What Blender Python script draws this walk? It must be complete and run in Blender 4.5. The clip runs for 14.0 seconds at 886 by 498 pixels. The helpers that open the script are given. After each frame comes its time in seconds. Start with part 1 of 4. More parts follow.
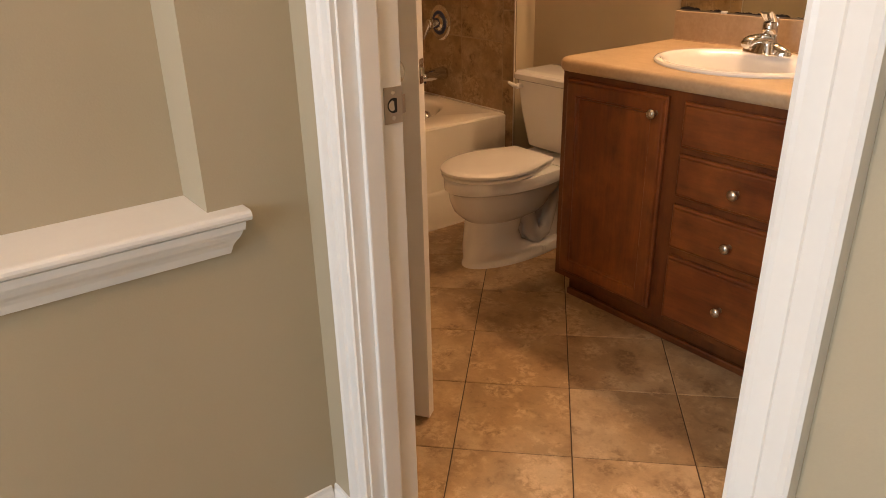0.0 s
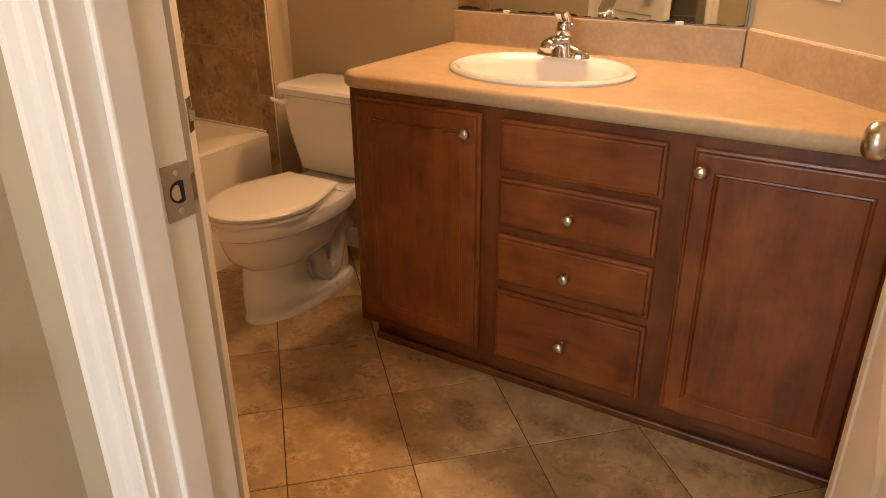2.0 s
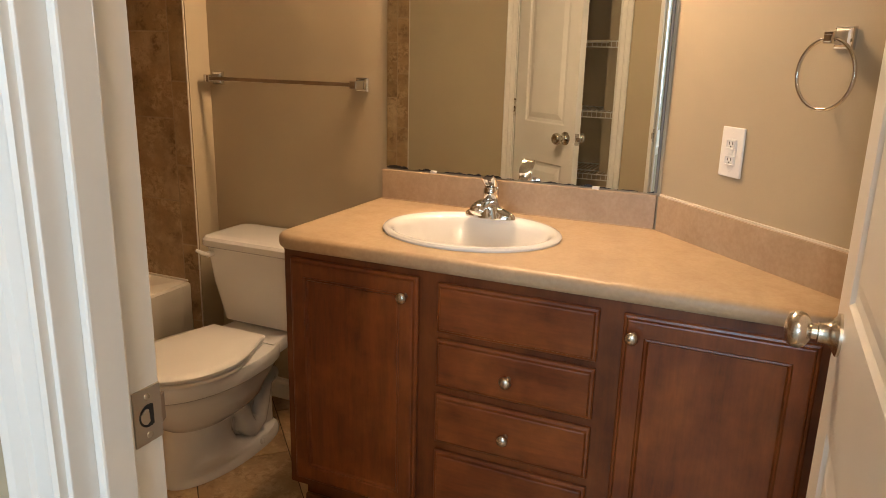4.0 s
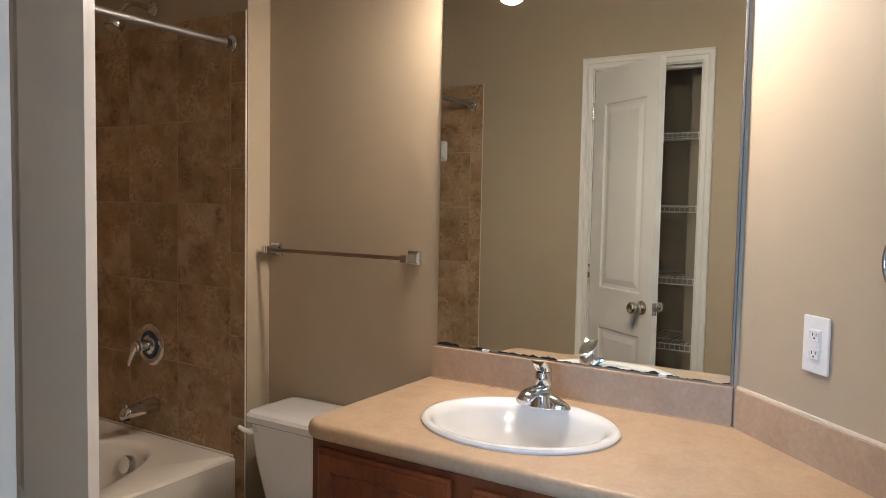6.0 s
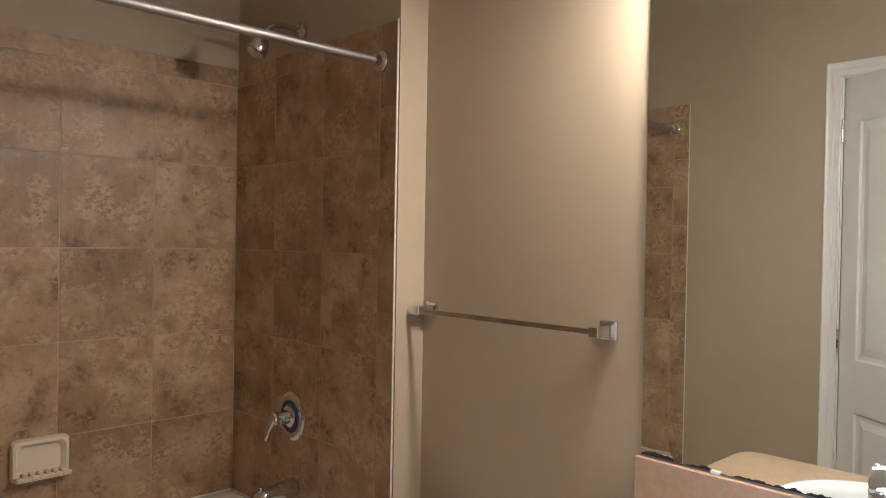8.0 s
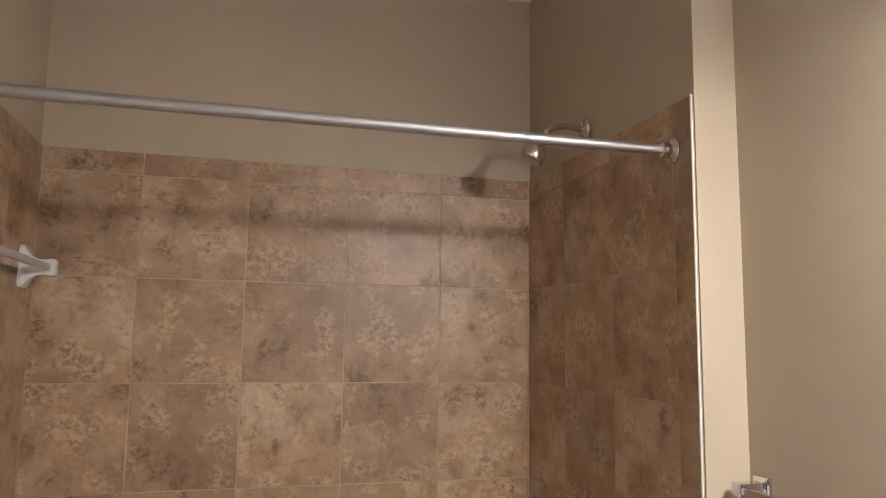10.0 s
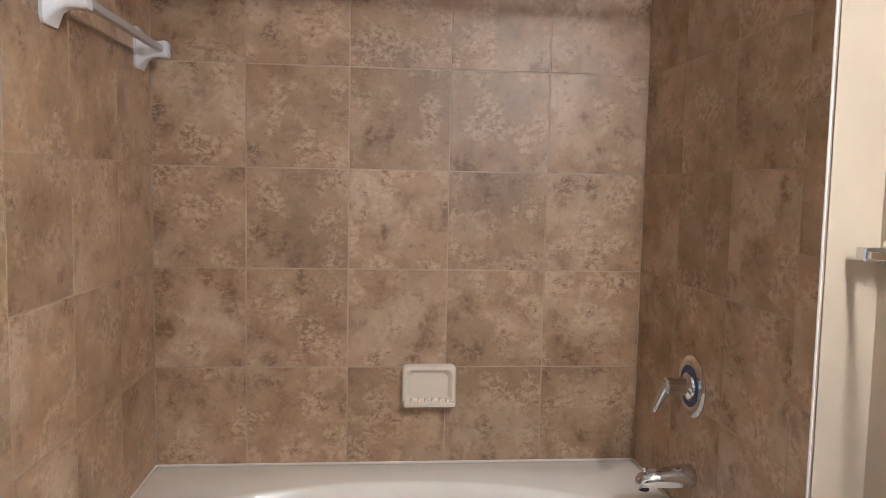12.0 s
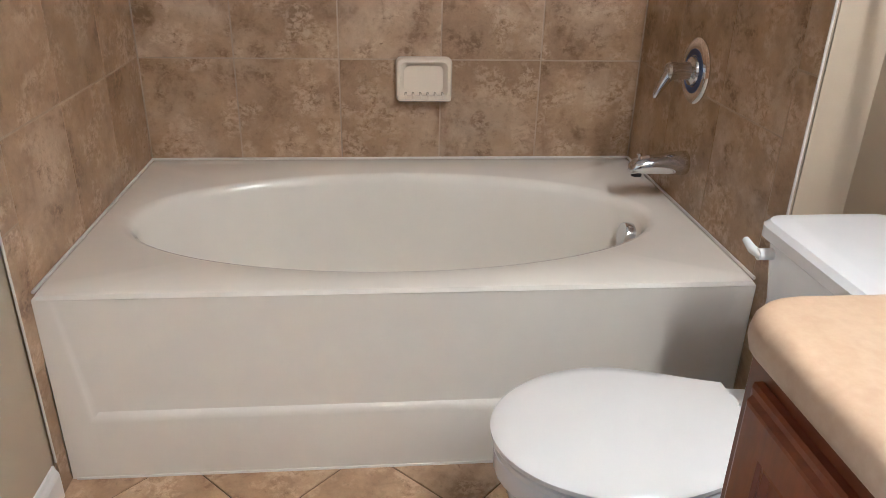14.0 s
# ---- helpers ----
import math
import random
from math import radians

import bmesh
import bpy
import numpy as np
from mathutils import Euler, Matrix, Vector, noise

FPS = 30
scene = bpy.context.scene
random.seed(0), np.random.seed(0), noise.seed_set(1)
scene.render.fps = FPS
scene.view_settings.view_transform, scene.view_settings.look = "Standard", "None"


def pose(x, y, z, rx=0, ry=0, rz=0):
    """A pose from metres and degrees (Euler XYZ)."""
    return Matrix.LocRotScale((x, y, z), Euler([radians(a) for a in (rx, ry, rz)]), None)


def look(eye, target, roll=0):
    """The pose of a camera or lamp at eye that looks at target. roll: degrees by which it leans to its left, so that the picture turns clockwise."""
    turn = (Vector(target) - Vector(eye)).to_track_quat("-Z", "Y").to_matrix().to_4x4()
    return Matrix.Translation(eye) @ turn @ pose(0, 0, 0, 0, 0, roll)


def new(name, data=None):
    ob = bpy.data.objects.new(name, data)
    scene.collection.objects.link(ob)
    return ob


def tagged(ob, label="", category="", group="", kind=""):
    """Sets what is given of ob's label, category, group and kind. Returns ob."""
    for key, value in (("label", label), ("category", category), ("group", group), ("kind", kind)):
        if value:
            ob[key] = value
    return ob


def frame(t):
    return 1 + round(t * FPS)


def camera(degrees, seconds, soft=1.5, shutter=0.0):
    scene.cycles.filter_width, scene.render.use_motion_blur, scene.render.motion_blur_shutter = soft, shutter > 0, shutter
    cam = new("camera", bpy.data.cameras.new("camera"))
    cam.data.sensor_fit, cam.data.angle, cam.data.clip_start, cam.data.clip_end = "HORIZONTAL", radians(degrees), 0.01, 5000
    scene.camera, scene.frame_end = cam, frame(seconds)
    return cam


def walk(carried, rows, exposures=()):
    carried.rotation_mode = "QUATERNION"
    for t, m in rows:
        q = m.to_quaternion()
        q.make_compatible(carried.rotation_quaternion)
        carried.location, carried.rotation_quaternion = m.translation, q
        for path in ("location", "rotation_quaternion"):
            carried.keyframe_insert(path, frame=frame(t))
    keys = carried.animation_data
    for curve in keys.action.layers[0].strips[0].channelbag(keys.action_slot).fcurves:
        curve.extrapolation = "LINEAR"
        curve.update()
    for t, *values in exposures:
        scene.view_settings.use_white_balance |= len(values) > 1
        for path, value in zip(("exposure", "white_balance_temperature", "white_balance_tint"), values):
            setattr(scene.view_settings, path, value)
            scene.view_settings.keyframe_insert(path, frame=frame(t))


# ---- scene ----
cam = camera(62.5, 14.0, 0.9)
PATH = [
    (0, (0.088, 0.108, 1.244), (1.188, 1.573, 0.443), -1.2),
    (0.5, (0.179, 0.247, 1.246), (1.407, 1.595, 0.425), -1.1),
    (1, (0.241, 0.361, 1.242), (1.563, 1.612, 0.415), -0.6),
    (1.5, (0.277, 0.426, 1.237), (1.683, 1.582, 0.409), -0.5),
    (2, (0.286, 0.514, 1.242), (1.834, 1.471, 0.411), -0.3),
    (2.2, (0.275, 0.537, 1.238), (1.861, 1.427, 0.406), -0.2),
    (4.3, (0.261, 0.586, 1.364), (2.040, 1.382, 0.912), 1.1),
    (4.5, (0.261, 0.584, 1.371), (2.047, 1.392, 0.970), 1.0),
    (5, (0.287, 0.578, 1.390), (2.078, 1.421, 1.103), 1.1),
    (5.5, (0.368, 0.567, 1.400), (2.158, 1.440, 1.209), 1.1),
    (6, (0.473, 0.544, 1.413), (2.168, 1.599, 1.291), 1.1),
    (6.3, (0.519, 0.548, 1.410), (2.137, 1.720, 1.316), 1.1),
    (6.6, (0.565, 0.579, 1.416), (2.118, 1.837, 1.337), 1.2),
    (6.8, (0.617, 0.619, 1.417), (2.138, 1.916, 1.345), 1.1),
    (7.2, (0.739, 0.720, 1.418), (2.225, 2.058, 1.361), 1.0),
    (9.3, (1.243, 1.103, 1.519), (2.187, 2.862, 1.639), 0.7),
    (9.5, (1.289, 1.126, 1.525), (2.122, 2.935, 1.700), 0.6),
    (10, (1.378, 1.162, 1.535), (1.904, 3.076, 1.782), 0.7),
    (10.5, (1.425, 1.173, 1.501), (1.716, 3.133, 1.770), 0.8),
    (11, (1.447, 1.189, 1.434), (1.648, 3.167, 1.647), 1.0),
    (11.5, (1.469, 1.210, 1.379), (1.645, 3.202, 1.403), 1.1),
    (12, (1.475, 1.212, 1.345), (1.655, 3.197, 1.179), 1.1),
    (12.5, (1.478, 1.211, 1.302), (1.662, 3.175, 0.974), 1.2),
    (13, (1.485, 1.212, 1.252), (1.673, 3.144, 0.767), 1.3),
    (13.5, (1.494, 1.213, 1.217), (1.682, 3.097, 0.576), 1.4),
    (14, (1.497, 1.225, 1.176), (1.673, 3.037, 0.349), 1.4),
]

EXPOSURES = [
    (0.0, 0.31, 7600, 23), (1.0, 0.40, 8900, 27), (2.2, 0.46, 8300, 24), (4.3, 0.31, 6100, 10), (5.5, 0.25, 5000, 7), (6.0, 0.29, 4500, 6), (6.5, 0.34, 4550, 7), (7.2, 0.40, 4500, 6),
    (9.3, 1.02, 4050, 5), (10.0, 1.18, 4050, 5), (11.5, 1.36, 3900, 6), (12.5, 1.35, 3850, 5), (14.0, 1.22, 3850, 4)]
walk(cam, [(t, look(eye, target, roll)) for t, eye, target, roll in PATH], EXPOSURES)

# ---- light ----
world = bpy.data.worlds.new("sky")
scene.world = world
world.use_nodes = True
wn = world.node_tree
sky = wn.nodes.new("ShaderNodeTexSky")
sky.sky_type = "NISHITA"
sky.sun_disc = False
sky.sun_elevation, sky.sun_rotation = radians(40), radians(200)
wn.links.new(sky.outputs[0], wn.nodes["Background"].inputs[0])
wn.nodes["Background"].inputs[1].default_value = 0.12

WARM = (1.0, 0.65, 0.37)
DAY = (0.56, 0.80, 1.0)
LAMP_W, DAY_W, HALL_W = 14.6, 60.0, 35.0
LAMP_Y = (1.605, 1.385, 1.165)


def lamp(name, kind, energy, color, m, size=0.1, size_y=None):
    data = bpy.data.lights.new(name, kind)
    data.energy, data.color = energy, color
    if kind == "AREA":
        data.size = size
        if size_y:
            data.shape, data.size_y = "RECTANGLE", size_y
    else:
        data.shadow_soft_size = size
    ob = new(name, data)
    ob.matrix_world = m
    return ob


for y in LAMP_Y:
    lamp("vanity_bulb_light", "POINT", LAMP_W, WARM, pose(2.305, y, 2.090), 0.050)
lamp("window_daylight", "AREA", DAY_W, DAY, look((-2.58, 0.35, 1.55), (1.0, 0.6, 1.2)), 1.3, 1.2)

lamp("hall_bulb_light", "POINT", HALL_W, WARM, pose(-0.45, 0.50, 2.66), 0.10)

# ---- materials ----


def nodes_of(name):
    m = bpy.data.materials.new(name)
    m.use_nodes = True
    return m, m.node_tree, m.node_tree.nodes["Principled BSDF"]


def coords(nt, scale=(1, 1, 1), shift=False):
    """World position, stretched; shift gives each piece its own stretch of the pattern."""
    geo = nt.nodes.new("ShaderNodeNewGeometry")
    out = geo.outputs["Position"]
    if shift:
        info = nt.nodes.new("ShaderNodeObjectInfo")
        mul = nt.nodes.new("ShaderNodeVectorMath")
        mul.operation = "MULTIPLY"
        mul.inputs[1].default_value = (37.0, 61.0, 83.0)
        nt.links.new(info.outputs["Random"], mul.inputs[0])
        add = nt.nodes.new("ShaderNodeVectorMath")
        nt.links.new(out, add.inputs[0])
        nt.links.new(mul.outputs[0], add.inputs[1])
        out = add.outputs[0]
    mp = nt.nodes.new("ShaderNodeMapping")
    mp.inputs["Scale"].default_value = scale
    nt.links.new(out, mp.inputs[0])
    return mp.outputs[0]


def noise_of(nt, vec, scale, detail=4.0, rough=0.55, dist=0.0):
    n = nt.nodes.new("ShaderNodeTexNoise")
    n.inputs["Scale"].default_value = scale
    n.inputs["Detail"].default_value = detail
    n.inputs["Roughness"].default_value = rough
    n.inputs["Distortion"].default_value = dist
    nt.links.new(vec, n.inputs["Vector"])
    return n.outputs[0]


def ramp(nt, fac, stops):
    r = nt.nodes.new("ShaderNodeValToRGB")
    el = r.color_ramp.elements
    while len(el) < len(stops):
        el.new(0.5)
    for e, (p, c) in zip(el, stops):
        e.position, e.color = p, (*c, 1) if len(c) == 3 else c
    nt.links.new(fac, r.inputs[0])
    return r.outputs[0]


def mix(nt, fac, a, b, mode="MIX"):
    n = nt.nodes.new("ShaderNodeMix")
    n.data_type, n.blend_type = "RGBA", mode
    for sock, v in ((n.inputs[0], fac), (n.inputs[6], a), (n.inputs[7], b)):
        if isinstance(v, (int, float)):
            sock.default_value = v
        elif isinstance(v, tuple):
            sock.default_value = (*v, 1)
        else:
            nt.links.new(v, sock)
    return n.outputs[2]


def bump(nt, bsdf, height, strength, dist):
    b = nt.nodes.new("ShaderNodeBump")
    b.inputs["Strength"].default_value, b.inputs["Distance"].default_value = strength, dist
    nt.links.new(height, b.inputs["Height"])
    nt.links.new(b.outputs[0], bsdf.inputs["Normal"])


def grey(v):
    return (v, v, v)


def plain(name, color, rough, metal=0.0, vary=0.06, scale=6.0, fine=180.0, relief=0.0, coat=0.0, spec=0.5):
    """A painted, glazed or metal surface with slight variation at two scales."""
    m, nt, b = nodes_of(name)
    v = coords(nt)
    big, small = noise_of(nt, v, scale), noise_of(nt, v, fine, 3)
    lo, hi = tuple(c * (1 - vary) for c in color), tuple(min(1, c * (1 + vary)) for c in color)
    col = mix(nt, 0.25, ramp(nt, big, [(0.3, lo), (0.7, hi)]), ramp(nt, small, [(0.3, lo), (0.7, hi)]))
    nt.links.new(col, b.inputs["Base Color"])
    r = ramp(nt, big, [(0.3, grey(rough * 0.88)), (0.7, grey(min(1, rough * 1.12)))])
    nt.links.new(r, b.inputs["Roughness"])
    b.inputs["Metallic"].default_value = metal
    b.inputs["Specular IOR Level"].default_value = spec
    b.inputs["Coat Weight"].default_value = coat
    b.inputs["Coat Roughness"].default_value = 0.08
    if relief:
        bump(nt, b, small, 0.35, relief)
    return m


def tile_stone(name, dark, mid, light, rough):
    """Stone-look glaze: soft clouds, patches of dark crumbs and pale crust, fine grain, shifted from tile to tile."""
    m, nt, b = nodes_of(name)
    v = coords(nt, (1, 1, 1.25), True)
    w = coords(nt, (1.1, 0.9, 1), True)
    cloud = noise_of(nt, v, 3.4, 4, 0.52, 0.3)
    haze = noise_of(nt, w, 9.0, 5, 0.60, 0.5)
    patch = noise_of(nt, w, 8.5, 4, 0.55)
    crumb = noise_of(nt, v, 50.0, 7, 0.69, 0.4)
    mottle = noise_of(nt, v, 14.0, 6, 0.64, 0.5)
    pits = noise_of(nt, w, 85.0, 5, 0.62)
    grain = noise_of(nt, v, 240.0, 3, 0.6)
    info = nt.nodes.new("ShaderNodeObjectInfo")
    base = ramp(nt, cloud, [(0.30, tuple(0.35 * d + 0.65 * c for d, c in zip(dark, mid))), (0.48, mid), (0.70, light)])
    base = mix(nt, ramp(nt, haze, [(0.34, grey(0.75)), (0.50, grey(0.0))]), base, tuple(0.5 * (d + c) for d, c in zip(dark, mid)))
    base = mix(nt, 0.65, base, ramp(nt, mottle, [(0.34, grey(0.78)), (0.47, grey(0.97)), (0.54, grey(1.0)), (0.66, grey(1.13))]), "MULTIPLY")
    dark_zone = ramp(nt, patch, [(0.33, grey(1.0)), (0.45, grey(0.0))])
    dark_bits = mix(nt, 1.0, dark_zone, ramp(nt, crumb, [(0.42, grey(0.15)), (0.55, grey(0.92))]), "MULTIPLY")
    base = mix(nt, dark_bits, base, tuple(0.86 * d + 0.14 * c for d, c in zip(dark, mid)))
    pale_zone = ramp(nt, patch, [(0.49, grey(0.0)), (0.60, grey(1.0))])
    pale_bits = mix(nt, 1.0, pale_zone, ramp(nt, crumb, [(0.46, grey(0.0)), (0.56, grey(0.72))]), "MULTIPLY")
    base = mix(nt, pale_bits, base, tuple(min(1, c * 1.16) for c in light))
    vein = mix(nt, 1.0, pale_zone, ramp(nt, crumb, [(0.34, grey(0.65)), (0.42, grey(0.0))]), "MULTIPLY")
    base = mix(nt, vein, base, dark)
    specks = ramp(nt, pits, [(0.28, grey(0.66)), (0.40, grey(0.98)), (0.60, grey(1.0)), (0.72, grey(1.12))])
    base = mix(nt, 0.7, base, specks, "MULTIPLY")
    base = mix(nt, 0.4, base, ramp(nt, grain, [(0.3, grey(0.88)), (0.7, grey(1.10))]), "MULTIPLY")
    tone = ramp(nt, info.outputs["Random"], [(0.0, (0.89, 0.88, 0.87)), (0.5, (1.0, 0.985, 0.96)), (1.0, (1.08, 1.07, 1.07))])
    base = mix(nt, 1.0, base, tone, "MULTIPLY")
    nt.links.new(base, b.inputs["Base Color"])
    nt.links.new(ramp(nt, haze, [(0.3, grey(rough)), (0.7, grey(rough + 0.16))]), b.inputs["Roughness"])
    relief = mix(nt, 0.6, haze, mix(nt, 1.0, crumb, mix(nt, 0.7, pale_zone, dark_zone, "ADD"), "MULTIPLY"))
    bump(nt, b, relief, 0.5, 0.0035)
    return m


def wood(name, scale, depth=1.0):
    """Stained maple: streaks along the grain, blotchy stain, satin finish."""
    m, nt, b = nodes_of(name)
    v = coords(nt, scale, True)
    grain = noise_of(nt, v, 9.0, 8, 0.62, 0.4)
    fine = noise_of(nt, v, 42.0, 5, 0.6)
    blotch = noise_of(nt, coords(nt, (1, 1, 1), True), 6.0, 5, 0.6)

    def c(r, g, bl):
        return (r * depth, g * depth, bl * depth)
    col = ramp(nt, grain, [(0.3, c(0.086, 0.019, 0.0042)), (0.55, c(0.156, 0.037, 0.0070)), (0.75, c(0.212, 0.055, 0.0105))])
    col = mix(nt, ramp(nt, blotch, [(0.40, grey(0.0)), (0.74, grey(0.75))]), col, c(0.32, 0.096, 0.019))
    col = mix(nt, 0.45, col, ramp(nt, fine, [(0.32, grey(0.70)), (0.55, grey(1.0)), (0.75, grey(1.15))]), "MULTIPLY")
    nt.links.new(col, b.inputs["Base Color"])
    nt.links.new(ramp(nt, grain, [(0.3, grey(0.30)), (0.7, grey(0.42))]), b.inputs["Roughness"])
    bump(nt, b, fine, 0.10, 0.0006)
    b.inputs["Coat Weight"].default_value = 0.22
    b.inputs["Coat Roughness"].default_value = 0.22
    return m


def laminate(name, lo, mid, hi):
    m, nt, b = nodes_of(name)
    v = coords(nt)
    c = ramp(nt, noise_of(nt, v, 9.0, 6, 0.65, 0.8), [(0.3, lo), (0.52, mid), (0.75, hi)])
    c = mix(nt, 0.35, c, ramp(nt, noise_of(nt, v, 90.0, 4), [(0.35, lo), (0.65, hi)]))
    nt.links.new(c, b.inputs["Base Color"])
    nt.links.new(ramp(nt, noise_of(nt, v, 14.0), [(0.3, grey(0.38)), (0.7, grey(0.52))]), b.inputs["Roughness"])
    return m


def mirror_glass():
    """Silvering that has flaked to black along the lower edge."""
    m, nt, b = nodes_of("mirror_silver")
    v = coords(nt)
    sep = nt.nodes.new("ShaderNodeSeparateXYZ")
    nt.links.new(v, sep.inputs[0])
    n = noise_of(nt, coords(nt, (1, 1, 0.3)), 16.0, 5, 0.65)
    amp = nt.nodes.new("ShaderNodeMath")
    amp.operation = "MULTIPLY_ADD"
    amp.inputs[1].default_value, amp.inputs[2].default_value = 0.046, MIRROR_Z0 - 0.0195
    nt.links.new(n, amp.inputs[0])
    low = nt.nodes.new("ShaderNodeMath")
    low.operation = "LESS_THAN"
    nt.links.new(sep.outputs[2], low.inputs[0])
    nt.links.new(amp.outputs[0], low.inputs[1])
    nt.links.new(mix(nt, low.outputs[0], (0.85, 0.90, 0.875), (0.012, 0.011, 0.010)), b.inputs["Base Color"])
    nt.links.new(ramp(nt, low.outputs[0], [(0.0, grey(0.0)), (1.0, grey(0.6))]), b.inputs["Roughness"])
    nt.links.new(ramp(nt, low.outputs[0], [(0.0, grey(1.0)), (1.0, grey(0.0))]), b.inputs["Metallic"])
    return m


def glow(name, color, strength, clear=0.0):
    """A lit surface; clear is the share of light that a thin glass lets through."""
    m, nt, b = nodes_of(name)
    if clear:
        out = nt.nodes["Material Output"]
        thin = nt.nodes.new("ShaderNodeBsdfTransparent")
        both = nt.nodes.new("ShaderNodeMixShader")
        both.inputs[0].default_value = clear
        nt.links.new(b.outputs[0], both.inputs[1])
        nt.links.new(thin.outputs[0], both.inputs[2])
        nt.links.new(both.outputs[0], out.inputs[0])
    b.inputs["Base Color"].default_value = (0.9, 0.88, 0.82, 1)
    b.inputs["Roughness"].default_value = 0.4
    b.inputs["Emission Color"].default_value = (*color, 1)
    b.inputs["Emission Strength"].default_value = strength
    return m


def glass(name):
    m, nt, b = nodes_of(name)
    b.inputs["Transmission Weight"].default_value = 1.0
    b.inputs["Roughness"].default_value = 0.0
    b.inputs["IOR"].default_value = 1.45
    return m


MIRROR_X, MIRROR_Z0, MIRROR_Z1 = 2.430, 0.967, 2.061
M_WALL = plain("wall_paint", (0.424, 0.354, 0.242), 0.62, vary=0.03, scale=2.0, fine=260, relief=0.0007)
M_CEIL = plain("ceiling_paint", (0.74, 0.72, 0.67), 0.85, vary=0.03, fine=120, relief=0.002)
M_TRIM = plain("white_trim_paint", (0.76, 0.74, 0.70), 0.32, vary=0.03, scale=9, fine=90, relief=0.0003)
M_DOOR = plain("white_door_paint", (0.76, 0.75, 0.72), 0.36, vary=0.03, scale=5, fine=140, relief=0.0003)
M_TILE = tile_stone("wall_tile_stone", (0.125, 0.066, 0.025), (0.360, 0.243, 0.124), (0.450, 0.335, 0.205), 0.34)
M_FLOOR = tile_stone("floor_tile_stone", (0.190, 0.108, 0.048), (0.43, 0.290, 0.152), (0.53, 0.39, 0.235), 0.36)
M_GROUT = plain("grout", (0.40, 0.31, 0.205), 0.9, vary=0.30, scale=5.0, fine=260, relief=0.0006)
M_GROUT_FLOOR = plain("floor_grout", (0.085, 0.055, 0.032), 0.9, vary=0.15, fine=300, relief=0.0006)
M_WOOD = wood("stained_wood_upright", (3.2, 3.2, 0.35), 0.9)
M_WOOD_H = wood("stained_wood_level", (3.2, 0.35, 3.2), 0.9)
# same wood darkened for the shade round the drawers, on frame and kick
M_WOOD_SHADED = wood("stained_wood_shaded", (3.2, 3.2, 0.35), 0.64)
M_COUNTER = laminate("counter_laminate", (0.37, 0.26, 0.155), (0.425, 0.31, 0.19), (0.47, 0.355, 0.225))
M_SPLASH = laminate("splash_laminate", (0.36, 0.255, 0.16), (0.42, 0.31, 0.205), (0.48, 0.365, 0.25))
M_CERAMIC = plain("white_vitreous_china", (0.77, 0.77, 0.76), 0.10, vary=0.015, coat=0.6)
M_TUB = plain("almond_acrylic", (0.80, 0.757, 0.652), 0.14, vary=0.02, coat=0.4)
M_ALMOND = plain("almond_glaze", (0.76, 0.67, 0.52), 0.14, vary=0.02, coat=0.4)
M_SEAT = plain("white_seat_plastic", (0.80, 0.785, 0.745), 0.16, vary=0.015, coat=0.3)
M_CHROME = plain("chrome", (0.68, 0.68, 0.69), 0.07, 1.0, vary=0.02)
M_NICKEL = plain("satin_nickel", (0.60, 0.56, 0.49), 0.26, 1.0, vary=0.05)
M_ROD = plain("brushed_steel", (0.40, 0.385, 0.37), 0.46, 1.0, vary=0.05)
M_CHANNEL = plain("dull_grey_metal", (0.20, 0.185, 0.165), 0.55, 0.6, vary=0.08)
M_STRIKE = plain("brushed_nickel_plate", (0.42, 0.37, 0.31), 0.42, 0.75, vary=0.06)
M_PLASTIC = plain("white_plastic", (0.80, 0.79, 0.76), 0.3, vary=0.01)
M_GREYBAR = plain("grey_translucent_plastic", (0.42, 0.38, 0.36), 0.3)
M_HOLE = plain("black_gap", (0.01, 0.01, 0.01), 0.8)
M_BLUE = plain("dark_blue_print", (0.03, 0.05, 0.14), 0.4)
M_CARPET = plain("beige_carpet", (0.42, 0.36, 0.28), 0.95, vary=0.15, scale=12, fine=400, relief=0.004)
M_WIRE = plain("white_coated_wire", (0.78, 0.77, 0.74), 0.35)
M_CAULK = plain("white_caulk", (0.66, 0.61, 0.53), 0.5)
M_MIRROR = mirror_glass()
M_SHADE = glow("lit_frosted_glass", WARM, 7.0, 0.06)
M_BULB = glow("lit_bulb", (1.0, 0.80, 0.55), 9.0)
M_PANE = glass("window_glass")

# ---- mesh helpers ----
WORLD = {}


def thing(name, loc=(0, 0, 0), rz=0.0, label="", category="", group="", kind=""):
    ob = new(name)
    ob.empty_display_size = 0.05
    ob.matrix_world = pose(*loc, 0, 0, rz)
    WORLD[ob] = pose(*loc, 0, 0, rz)
    return tagged(ob, label, category, group, kind)


def part(name, bm, material, parent=None, label="", smooth=False, local=False):
    """Links a bmesh, laid out in the world's metres (local: in its thing's), as one mesh object under a thing or a part."""
    bmesh.ops.recalc_face_normals(bm, faces=bm.faces[:])
    me = bpy.data.meshes.new(name)
    if parent is not None and not local:
        bmesh.ops.transform(bm, matrix=WORLD[parent].inverted(), verts=bm.verts[:])
    for f in bm.faces:
        f.smooth = smooth
    bm.to_mesh(me)
    bm.free()
    me.materials.append(material)
    if smooth:
        me.set_sharp_from_angle(angle=radians(38))
    ob = new(name, me)
    if parent is not None:
        ob.parent = parent
        WORLD[ob] = WORLD[parent]
    else:
        WORLD[ob] = Matrix()
    if label:
        ob["label"] = label
    return ob


def solid(name, bm, material, label="", category="", kind="", smooth=False):
    return tagged(part(name, bm, material, None, "", smooth), label, category, "", kind)


